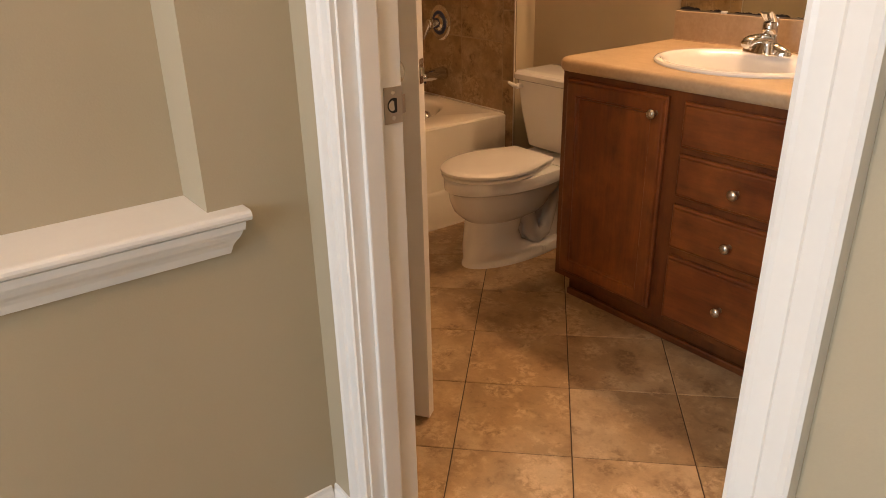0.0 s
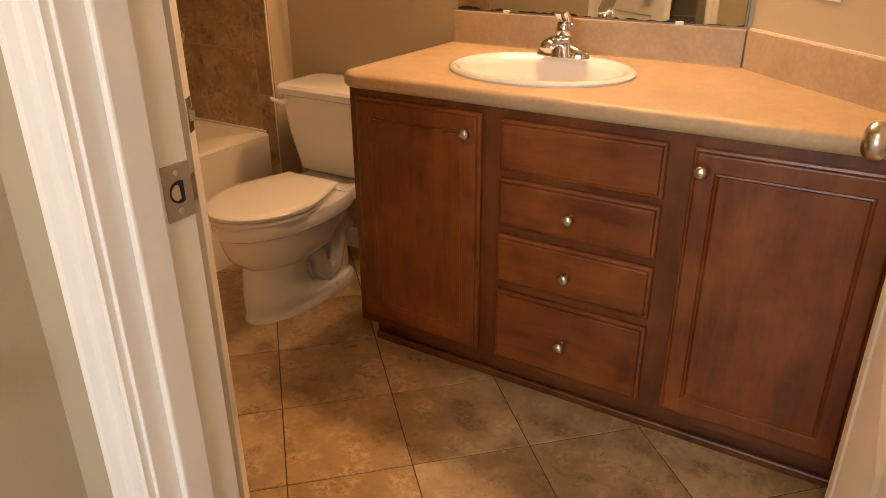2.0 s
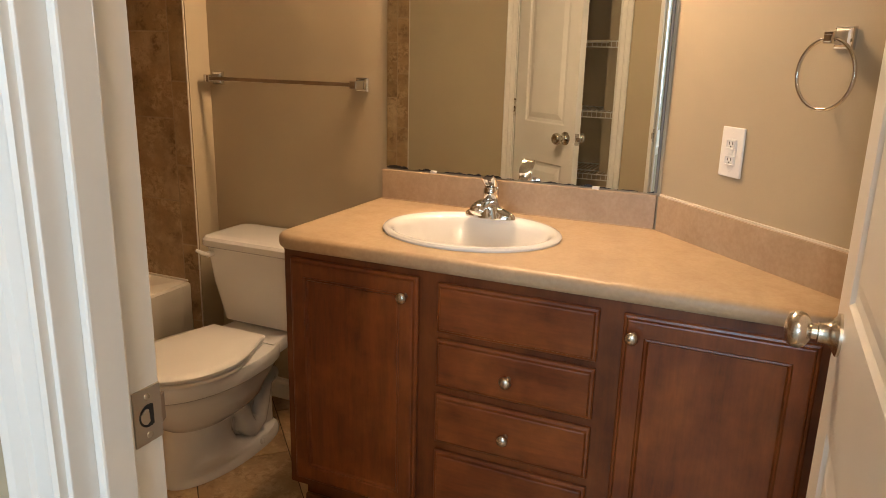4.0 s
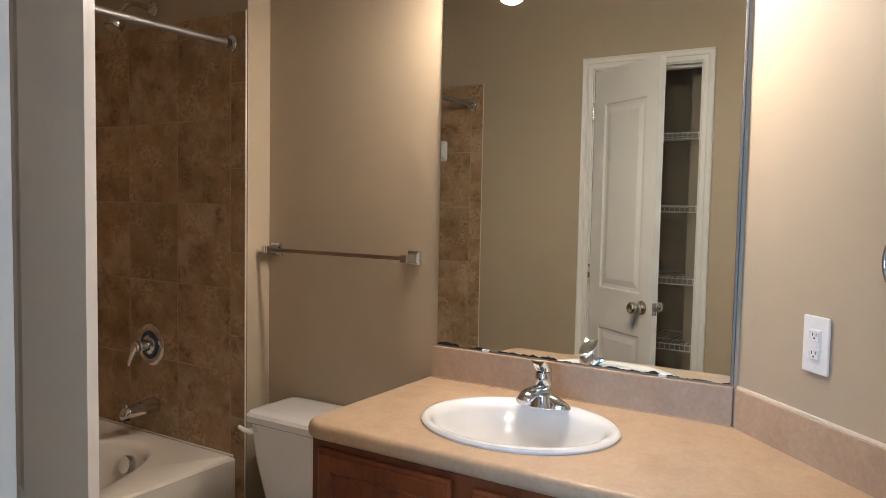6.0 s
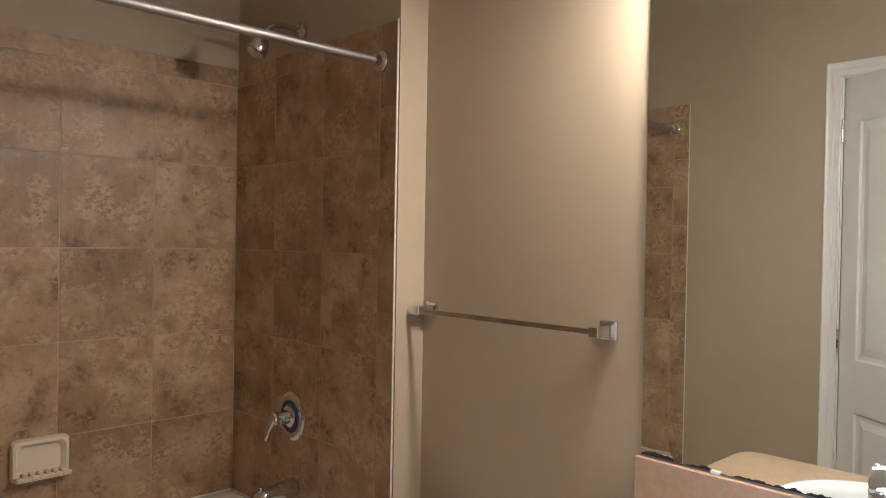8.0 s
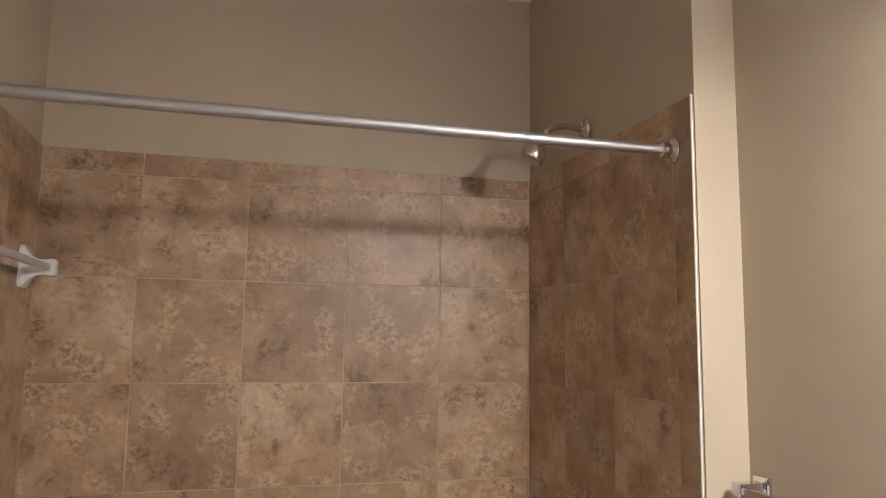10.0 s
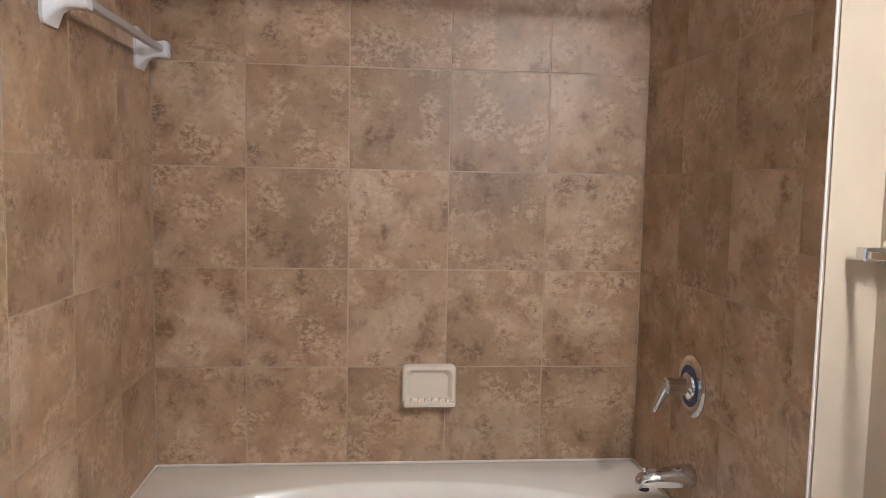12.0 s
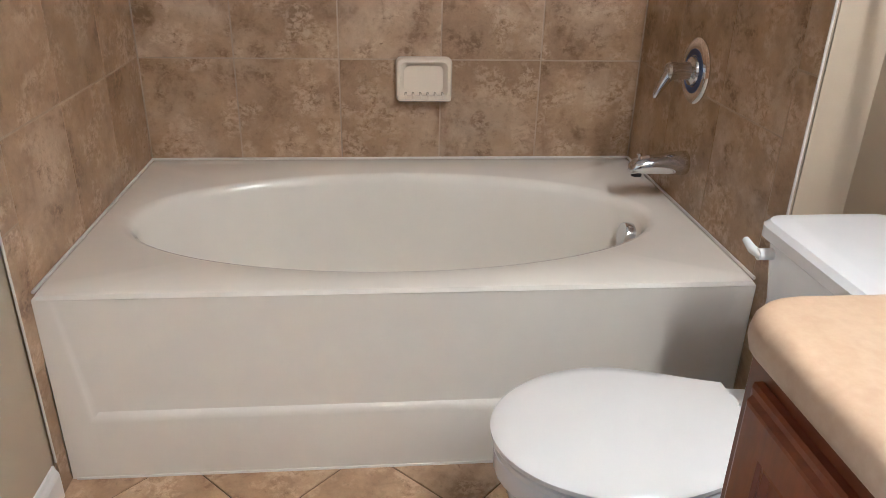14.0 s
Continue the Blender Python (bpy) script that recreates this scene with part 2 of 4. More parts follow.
def box(x0, x1, y0, y1, z0, z1, bevel=0.0, bm=None, seg=2):
    bm = bm or bmesh.new()
    m = Matrix.Translation(((x0 + x1) / 2, (y0 + y1) / 2, (z0 + z1) / 2)) @ Matrix.Diagonal((abs(x1 - x0), abs(y1 - y0), abs(z1 - z0), 1))
    vs = bmesh.ops.create_cube(bm, size=1.0, matrix=m)["verts"]
    if bevel:
        es = list({e for v in vs for e in v.link_edges})
        bmesh.ops.bevel(bm, geom=es, offset=bevel, segments=seg, profile=0.5, affect="EDGES")
    return bm


def loft(rings, bm=None, cap0=True, cap1=True, closed=True):
    """Skin between rings of equally many points."""
    bm = bm or bmesh.new()
    vs = [[bm.verts.new(p) for p in r] for r in rings]
    n = len(rings[0])
    for a, b in zip(vs, vs[1:]):
        for i in range(n if closed else n - 1):
            j = (i + 1) % n
            bm.faces.new((a[i], a[j], b[j], b[i]))
    if cap0:
        bm.faces.new(vs[0][::-1])
    if cap1:
        bm.faces.new(vs[-1])
    return bm


def lathe(profile, m=Matrix(), seg=28, bm=None):
    """Profile of (radius, height) turned round the z axis of m."""
    rings = [[m @ Vector((max(r, 1e-4) * math.cos(a), max(r, 1e-4) * math.sin(a), h)) for a in (2 * math.pi * i / seg for i in range(seg))] for r, h in profile]
    return loft(rings, bm)


def tube(points, radius, seg=12, bm=None):
    """A round bar along points; radius may be a list."""
    pts = [Vector(p) for p in points]
    rs = radius if isinstance(radius, (list, tuple)) else [radius] * len(pts)
    rings, up = [], None
    for i, p in enumerate(pts):
        d = (pts[min(i + 1, len(pts) - 1)] - pts[max(i - 1, 0)]).normalized()
        up = up or (Vector((0, 0, 1)) if abs(d.z) < 0.9 else Vector((1, 0, 0)))
        side = d.cross(up).normalized()
        up = side.cross(d).normalized()
        rings.append([p + rs[i] * (math.cos(a) * side + math.sin(a) * up) for a in (2 * math.pi * k / seg for k in range(seg))])
    return loft(rings, bm)


def prism(outline, axis, lo, hi, bm=None):
    """An outline in two of the axes, drawn out along the third."""
    def at(p, h):
        return {"x": (h, p[0], p[1]), "y": (p[0], h, p[1]), "z": (p[0], p[1], h)}[axis]
    return loft([[Vector(at(p, lo)) for p in outline], [Vector(at(p, hi)) for p in outline]], bm)


def arc(cx, cy, r, a0, a1, n):
    return [(cx + r * math.cos(radians(a0 + (a1 - a0) * i / n)), cy + r * math.sin(radians(a0 + (a1 - a0) * i / n))) for i in range(n + 1)]


# ---- structure ----
CEIL = 2.74
HALL, ROOM = 0.678, 0.791       # faces of the wall with the doorway
DOOR_H, CLOSET_H = 2.065, 2.106
NORTH_HALL, NICHE = 1.322, 1.445
ENTRY, CLOSET = (0.413, 1.155), (1.363, 1.888)


def wall(name, boxes, label):
    bm = bmesh.new()
    for b in boxes:
        box(*b, bm=bm)
    return solid(name, bm, M_WALL, label, "wall", "structure")


wall("wall_west", [
    (HALL, ROOM, -1.72, ENTRY[0] - 0.018, 0, CEIL),
    (HALL, ROOM, ENTRY[0] - 0.018, ENTRY[1] + 0.018, DOOR_H + 0.018, CEIL),
    (HALL, ROOM, ENTRY[1] + 0.018, CLOSET[0] - 0.018, 0, CEIL),
    (HALL, ROOM, CLOSET[0] - 0.018, CLOSET[1] + 0.018, CLOSET_H + 0.018, CEIL),
    (HALL, ROOM, CLOSET[1] + 0.018, 3.49, 0, CEIL),
    ], "beige painted wall with the entry door and closet door")
wall("wall_north", [(HALL, 2.56, 3.49, 3.61, 0, CEIL)], "beige painted wall above the tub tile")
wall("wall_east", [(2.438, 2.56, 0.865, 2.53, 0, CEIL)], "beige painted wall behind mirror and toilet")
wall("wall_plumbing", [(2.33, 2.56, 2.53, 3.49, 0, CEIL)], "beige painted wall furred out beside the tub")
wall("wall_south", [(ROOM, 1.875, 0.13, 0.25, 0, CEIL)], "beige painted wall behind the open door")
diag = bmesh.new()
prism([(2.438, 0.873), (1.815, 0.25), (1.875, 0.13), (2.56, 0.815), (2.56, 0.865), (2.446, 0.865)], "z", 0, CEIL, diag)
solid("wall_diagonal", diag, M_WALL, "beige painted angled wall at the end of the vanity", "wall", "structure")
wall("wall_hall_north", [
    (0.495, HALL, NORTH_HALL, 1.350, 0, CEIL),
    (0.482, 0.495, NORTH_HALL, 1.475, 0, CEIL),
    (-1.6, 0.482, NORTH_HALL, 1.475, 0, 0.774),
    (-1.6, 0.482, NICHE, 1.475, 0.774, 2.35),
    (-1.6, 0.482, NORTH_HALL, 1.475, 2.35, CEIL),
    (-2.72, -1.6, NORTH_HALL, 1.475, 0, CEIL)], "beige painted hall wall with a shallow ledge niche")
wall("wall_hall_south", [(-2.72, HALL, -1.72, -1.6, 0, CEIL)], "beige painted hall wall")
wall("wall_hall_west", [
    (-2.72, -2.6, -1.6, -0.35, 0, CEIL), (-2.72, -2.6, 1.05, NORTH_HALL, 0, CEIL),
    (-2.72, -2.6, -0.35, 1.05, 0, 0.9), (-2.72, -2.6, -0.35, 1.05, 2.2, CEIL)], "beige painted hall wall with a window")
wall("wall_closet", [
    (0.05, 0.17, 1.475, 2.42, 0, CEIL), (0.17, HALL, 2.30, 2.42, 0, CEIL)], "beige painted linen closet walls")
solid("ceiling", box(0.05, 2.56, 0.13, 3.61, CEIL, CEIL + 0.1), M_CEIL, "white painted bathroom ceiling", "ceiling", "structure")
solid("ceiling_hall", box(-2.72, HALL, -1.72, NORTH_HALL, CEIL + 0.002, CEIL + 0.102), M_CEIL, "white painted hall ceiling", "ceiling", "structure")
solid("floor_hall", box(-2.72, 0.70, -1.72, 1.34, -0.12, -0.004), M_CARPET, "beige carpet of the hall", "carpet", "structure")
solid("floor_closet", box(0.05, 0.70, 1.342, 2.42, -0.12, -0.004), M_CARPET, "beige carpet of the closet", "carpet", "structure")
floor = solid("floor", box(0.702, 2.56, 0.13, 3.61, -0.12, -0.0025), M_GROUT_FLOOR, "brown stone-look tile floor laid diagonally with dark grout", "floor", "structure")

# window in the hall
win = thing("window_1", (-2.66, 0.35, 0.9), 0, "white framed hall window with clear panes", "window", "", "structure")
bm = bmesh.new()
for b in ((-0.35, -0.29, 0.9, 2.2), (0.99, 1.05, 0.9, 2.2)):
    box(-2.70, -2.62, *b, bevel=0.004, bm=bm)
for b in ((0.9, 0.96), (1.52, 1.57), (2.14, 2.2)):
    box(-2.695, -2.625, -0.29, 0.99, *b, bevel=0.004, bm=bm)
part("window_frame", bm, M_TRIM, win)
for z0, z1 in ((0.96, 1.52), (1.57, 2.14)):
    p = part("pane", box(-2.663, -2.658, -0.29, 0.99, z0, z1), M_PANE, win)
    p.visible_shadow = False
part("window_sill", box(-2.62, -2.54, -0.40, 1.10, 0.875, 0.898, 0.006), M_TRIM, win)

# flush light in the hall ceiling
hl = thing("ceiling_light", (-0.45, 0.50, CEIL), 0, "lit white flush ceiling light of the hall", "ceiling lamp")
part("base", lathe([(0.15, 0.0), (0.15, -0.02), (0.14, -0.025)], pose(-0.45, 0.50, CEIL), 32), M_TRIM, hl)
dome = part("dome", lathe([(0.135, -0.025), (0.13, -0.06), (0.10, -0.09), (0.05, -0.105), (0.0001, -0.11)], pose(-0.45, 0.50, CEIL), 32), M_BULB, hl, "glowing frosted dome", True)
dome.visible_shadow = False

# trim


def casing(plane, side, y0, y1, top, width, name, label):
    """Moulded door casing round an opening y0..y1 on the wall face x = plane; side is the way that it faces."""
    prof = [(0, 0), (0, 0.010), (0.005, 0.0125), (0.010, 0.011), (width * 0.45, 0.011), (width * 0.52, 0.0155), (width - 0.012, 0.0165), (width - 0.004, 0.019), (width, 0.017), (width, 0)]
    for y, d in ((y0 - 0.006, -1), (y1 + 0.006, 1)):
        bm = bmesh.new()
        rings = []
        for z, tip in ((0.0, 0), (top + 0.006, 1)):
            rings.append([Vector((plane + side * t, y + d * w, z + tip * w)) for w, t in prof])
        loft(rings, bm)
        solid(name, bm, M_TRIM, label, "door casing", "structure")
    rings = [[Vector((plane + side * t, y + d * w, top + 0.006 + w)) for w, t in prof] for y, d in ((y0 - 0.006, -1), (y1 + 0.006, 1))]
    solid(name, loft(rings), M_TRIM, label, "door casing", "structure")


casing(HALL, -1, *ENTRY, DOOR_H, 0.065, "trim_entry", "white moulded casing round the bathroom doorway")
casing(ROOM, 1, *CLOSET, CLOSET_H, 0.056, "trim_closet", "white moulded casing round the closet doorway")


def jamb(y0, y1, top, stop_x, name, label):
    t = thing(name, (0.72, (y0 + y1) / 2, 0), 0, label, "door frame", "", "structure")
    for lo, hi, inward in ((y0 - 0.018, y0, 1), (y1, y1 + 0.018, -1)):
        part("jamb_board", box(HALL - 0.001, ROOM + 0.001, lo, hi, 0, top, 0.0012), M_TRIM, t)
        f = hi if inward > 0 else lo
        part("door_stop", box(stop_x, stop_x + 0.040, min(f, f + inward * 0.012), max(f, f + inward * 0.012), 0, top - 0.012, 0.003), M_TRIM, t)
    part("head_board", box(HALL - 0.001, ROOM + 0.001, y0 - 0.018, y1 + 0.018, top, top + 0.018, 0.0012), M_TRIM, t)
    part("head_stop", box(stop_x, stop_x + 0.040, y0, y1, top - 0.012, top, 0.003), M_TRIM, t)
    return t


entry_frame = jamb(*ENTRY, DOOR_H, 0.705, "door_frame_1", "white painted door frame with a nickel strike plate")
closet_frame = jamb(*CLOSET, CLOSET_H, 0.705, "door_frame_2", "white painted closet door frame")

# strike plate with its hole and two screws
strike = bmesh.new()
JY = ENTRY[1]
box(0.7545, 0.7915, JY - 0.0022, JY + 0.001, 0.938, 1.001, 0.0006, strike)
prism([(0.7915, JY - 0.0022), (0.8005, JY + 0.002), (0.7995, JY + 0.005), (0.7915, JY + 0.001)], "z", 0.953, 0.985, strike)
sp = part("strike_plate", strike, M_STRIKE, entry_frame, "satin nickel strike plate")
hole, tongue = bmesh.new(), bmesh.new()
prism(arc(0.7735, 0.9695, 0.0130, 75, 285, 12) + [(0.7800, 0.9580), (0.7800, 0.9810)], "y", JY - 0.0027, JY - 0.0015, hole)
part("latch_hole", hole, M_HOLE, sp, "dark latch hole")
prism(arc(0.7720, 0.9695, 0.0095, 100, 260, 8) + [(0.7745, 0.9625), (0.7735, 0.9765)], "y", JY - 0.0031, JY - 0.0020, tongue)
part("latch_tongue", tongue, M_NICKEL, sp, "bent nickel tongue in the latch hole")
for z in (0.9475, 0.9915):
    part("screw", lathe([(0.0001, 0.0032), (0.0035, 0.003), (0.004, 0.002)], pose(0.7725, ENTRY[1], z, 90, 0, 0), 12), M_NICKEL, sp, "", True)


def baseboard(name, p0, p1, out):
    """Moulded skirting from p0 to p1, standing out from the wall by the vector out."""
    prof = [(0, 0), (0.012, 0), (0.012, 0.060), (0.010, 0.068), (0.006, 0.074), (0.004, 0.083), (0, 0.085)]
    rings = [[Vector((p[0] + out[0] * t, p[1] + out[1] * t, h)) for t, h in prof] for p in (p0, p1)]
    return solid(name, loft(rings), M_TRIM, "white moulded baseboard along the painted wall", "baseboard", "structure")


baseboard("baseboard", (-1.5, NORTH_HALL), (HALL - 0.0125, NORTH_HALL), (0, -1))
baseboard("baseboard", (HALL, ENTRY[1] + 0.072), (HALL, NORTH_HALL), (-1, 0))
baseboard("baseboard", (HALL, -1.6), (HALL, ENTRY[0] - 0.072), (-1, 0))
baseboard("baseboard", (ROOM, CLOSET[1] + 0.067), (ROOM, 2.526), (1, 0))
baseboard("baseboard", (2.438, 1.80), (2.438, 2.518), (-1, 0))
baseboard("baseboard", (2.33, 2.53), (2.438, 2.53), (0, -1))
baseboard("baseboard", (ROOM, 0.25), (1.815, 0.25), (0, 1))

# ledge of the hall niche
ledge = thing("wall_ledge", (0.0, NORTH_HALL, 0.7090), 0, "white moulded wall ledge below the hall niche", "wall ledge")
prof = [(0, 0.7120), (0.008, 0.7120), (0.010, 0.7180), (0.0125, 0.7270), (0.017, 0.7360), (0.023, 0.7440), (0.027, 0.7525), (0.0285, 0.7590), (0.032, 0.7600), (0.034, 0.7750), (0.0, 0.7750)]
xr = 0.503
rings = [[Vector((x - (0.034 - t) * k, NORTH_HALL - t, h)) for t, h in prof] for x, k in ((-1.6, 0), (xr, 0.0))]
rings[1] = [Vector((xr + t, NORTH_HALL - t, h)) for t, h in prof]
rings.append([Vector((xr + t, NORTH_HALL, h)) for t, h in prof])
part("moulding", loft(rings), M_TRIM, ledge)
top = bmesh.new()
nose = arc(NORTH_HALL - 0.030, 0.7850, 0.010, 270, 90, 6)
prism([(NORTH_HALL + 0.001, 0.7750)] + nose + [(NORTH_HALL + 0.001, 0.7950)], "x", -1.6, xr + 0.045, top)
box(-1.6, 0.482, NORTH_HALL - 0.002, NICHE, 0.7760, 0.7945, bm=top)
part("ledge_board", top, M_TRIM, ledge, "white painted ledge board")

# ---- doors ----


def door_outline(w0, w1, h0, h1, arch, inset):
    """Outline of a door panel; arch lifts the middle of its top edge in an ogee."""
    w0, w1, h0, h1 = w0 + inset, w1 - inset, h0 + inset, h1 - inset
    pts = [(w0, h0), (w1, h0)]
    n = 14
    for i in range(n + 1):
        u = 1 - i / n
        s = 0.5 - 0.5 * math.cos(2 * math.pi * min(1, max(0, u)))
        pts.append((w0 + (w1 - w0) * u, h1 + arch * s))
    return pts


def door_leaf(width, height, thick, panels):
    """A moulded door from the hinge (x = 0) to x = width, with its faces at y = 0 and y = -thick."""
    bm = bmesh.new()
    for y, sgn in ((0.0, 1), (-thick, -1)):
        def ring(pts, depth):
            return [bm.verts.new((p[0], y - sgn * depth, p[1])) for p in pts]
        outer = ring([(0, 0), (width, 0), (width, height), (0, height)], 0)
        edges = [bm.edges.new((outer[i], outer[(i + 1) % 4])) for i in range(4)]
        for (w0, w1, h0, h1, arch) in panels:
            steps = [ring(door_outline(w0, w1, h0, h1, arch, i), d) for i, d in ((0, 0), (0.008, 0.006), (0.022, 0.0075), (0.050, 0.001))]
            n = len(steps[0])
            edges += [bm.edges.new((steps[0][i], steps[0][(i + 1) % n])) for i in range(n)]
            for a, b in zip(steps, steps[1:]):
                for i in range(n):
                    bm.faces.new((a[i], a[(i + 1) % n], b[(i + 1) % n], b[i]))
            bm.faces.new(steps[-1])
        bmesh.ops.triangle_fill(bm, use_beauty=True, edges=edges, use_dissolve=False)
    c = [(0, 0), (width, 0), (width, height), (0, height)]
    vs = [[bm.verts.new((x, y, z)) for x, z in c] for y in (0.0, -thick)]
    for i in range(4):
        j = (i + 1) % 4
        bm.faces.new((vs[0][i], vs[0][j], vs[1][j], vs[1][i]))
    bmesh.ops.remove_doubles(bm, verts=bm.verts[:], dist=1e-5)
    return bm


KNOB = [(0.033, 0.0), (0.033, 0.004), (0.027, 0.008), (0.020, 0.013), (0.0165, 0.018), (0.0165, 0.030), (0.0125, 0.0315), (0.0125, 0.039), (0.018, 0.0415), (0.0255, 0.047), (0.0290, 0.055), (0.0285, 0.063), (0.0235, 0.071), (0.014, 0.0755), (0.0001, 0.077)]


def swing_door(name, hinge, rz, width, height, label, faces):
    """A two-panel door on its hinge; its leaf runs along local x and lies on the far side (y < 0)."""
    d = thing(name, hinge, rz, label, "door")
    st = 0.105 if width > 0.6 else 0.085
    panels = [(st, width - st, 1.00, height - 0.17, 0.0), (st, width - st, 0.20, 0.80, 0.0)]
    part("door_leaf", door_leaf(width, height, 0.035, panels), M_DOOR, d, "", False, True)
    for y, turn in ((0.0, -90), (-0.035, 90)):
        part("door_knob", lathe(KNOB, pose(width - 0.065, y, 0.94, turn, 0, 0), 32), M_NICKEL, d, "satin nickel door knob", True, True)
    lp = part("latch_plate", box(width - 0.001, width + 0.0012, -0.030, -0.005, 0.912, 0.968, 0.0005), M_NICKEL, d, "nickel latch plate", False, True)
    bolt = bmesh.new()
    prism([(width, -0.026), (width + 0.011, -0.026), (width + 0.002, -0.010), (width, -0.010)], "z", 0.931, 0.949, bolt)
    part("latch_bolt", bolt, M_NICKEL, lp, "", False, True)
    for z in (0.20, height / 2 + 0.02, height - 0.20):
        pin = 0.006 if faces > 0 else -0.041
        h = tube([(-0.003, pin, z - 0.045), (-0.003, pin, z + 0.045)], 0.0058, 10)
        box(-0.001, 0.0008, -0.030, 0.004, z - 0.044, z + 0.044, bm=h)
        part("hinge", h, M_NICKEL, d, "nickel hinge", True, True)
    return d


swing_door("entry_door", (0.795, 0.449, 0.012), 1.0, 0.717, 2.045, "white two-panel door standing open into the bathroom", -1)
swing_door("closet_door", (0.799, 1.882, 0.012), -55.4, 0.486, 2.086, "white two-panel closet door standing ajar", 1)

# wire shelves in the closet
for z in (1.795, 1.427, 1.058, 0.718):
    s = thing("wire_shelf", (0.40, 1.88, z), 0, "empty white coated wire shelf in the closet", "shelf", "closet shelves")
    for x, h, y0 in ((0.60, 0.0, 1.352), (0.60, -0.030, 1.352), (0.44, -0.004, 1.477), (0.185, 0.0, 1.477)):
        part("rail", tube([(x, y0, z + h), (x, 2.298, z + h)], 0.0032, 8), M_WIRE, s)
    wires = bmesh.new()
    y = 1.362
    while y < 2.29:
        tube([(0.508 if y < 1.48 else 0.18, y, z + 0.004), (0.602, y, z + 0.004), (0.603, y, z - 0.032)], 0.0017, 5, wires)
        y += 0.0254
    tagged(part("wires", wires, M_WIRE, s), kind="stuff")

# ---- vanity ----
FRONT, VLEFT, VTOP = 1.840, 1.770, 0.822
vanity = thing("vanity_cabinet", (2.1, 1.2, 0), 0, "reddish-brown stained wood vanity cabinet with doors and drawers", "cabinet")
body = bmesh.new()
prism([(FRONT, VLEFT), (FRONT, 0.30), (1.845, 0.298), (2.425, 0.878), (2.425, VLEFT)], "z", 0.105, 0.66, body)
box(FRONT, FRONT + 0.02, 0.30, VLEFT, 0.66, VTOP, bm=body)
box(FRONT + 0.02, 2.425, VLEFT - 0.018, VLEFT, 0.66, VTOP, bm=body)
part("cabinet_body", body, M_WOOD_SHADED, vanity)
kick = bmesh.new()
prism([(1.915, VLEFT - 0.003), (1.915, 0.37), (2.42, 0.875), (2.42, VLEFT - 0.003)], "z", 0.0, 0.105, kick)
# toe kick takes the wood colour that is darkened as shade
part("toe_kick", kick, M_WOOD_SHADED, vanity, "stained toe kick with shade in its colour")
part("kick_moulding", box(1.900, 1.915, 0.37, VLEFT - 0.003, 0.0, 0.026, 0.006), M_WOOD_SHADED, vanity)


def cab_knob(parent, y, z):
    prof = [(0.0085, 0), (0.006, 0.004), (0.0055, 0.012), (0.010, 0.017), (0.0150, 0.020), (0.0155, 0.024), (0.0125, 0.029), (0.007, 0.0315), (0.0001, 0.032)]
    part("knob", lathe(prof, pose(FRONT - 0.020, y, z) @ pose(0, 0, 0, 0, -90, 0), 24), M_NICKEL, parent, "satin nickel cabinet knob", True)


def front(parent, name, y0, y1, z0, z1, framed, material):
    """A door with a sunk panel, or a drawer front with a stepped edge."""
    bm = bmesh.new()
    f = FRONT - 0.020

    def ring(i, x):
        return [Vector((x, y0 + i, z0 + i)), Vector((x, y1 - i, z0 + i)), Vector((x, y1 - i, z1 - i)), Vector((x, y0 + i, z1 - i))]
    rings = [ring(0.0, FRONT - 0.001), ring(0.0, FRONT - 0.009), ring(0.003, FRONT - 0.012), ring(0.008, FRONT - 0.013), ring(0.011, f + 0.001), ring(0.014, f)]
    if framed:
        rings += [ring(0.048, f), ring(0.051, f + 0.0035), ring(0.055, f + 0.0028), ring(0.059, f + 0.0085)]
    loft(rings, bm)
    return part(name, bm, material, parent)


d1 = front(vanity, "door", 1.356, 1.745, 0.130, 0.803, True, M_WOOD)
cab_knob(d1, 1.388, 0.752)
d2 = front(vanity, "door", 0.445, 0.843, 0.130, 0.798, True, M_WOOD)
cab_knob(d2, 0.818, 0.752)
for z0, z1, k in ((0.667, 0.798, False), (0.521, 0.650, True), (0.362, 0.498, True), (0.128, 0.338, True)):
    dr = front(vanity, "drawer", 0.897, 1.302, z0, z1, False, M_WOOD_H)
    if k:
        cab_knob(dr, 1.104, (z0 + z1) / 2 - 0.002)

# countertop with an oval cut-out
CT, CX, CR, CEND = 0.862, 1.824, 0.065, 1.808
SX, SY = 2.118, 1.335


def counter_line(inset):
    """Plan of the counter, drawn in by inset along its front and its rounded open corner."""
    r = CR - inset
    corner = [(CX + CR + r * math.cos(radians(a)), CEND - CR + r * math.sin(radians(a))) for a in range(180, 89, -15)]
    return [(CX + inset, CX + inset - 1.5395)] + corner + [(2.4375, CEND - inset), (2.4375, 0.898)]


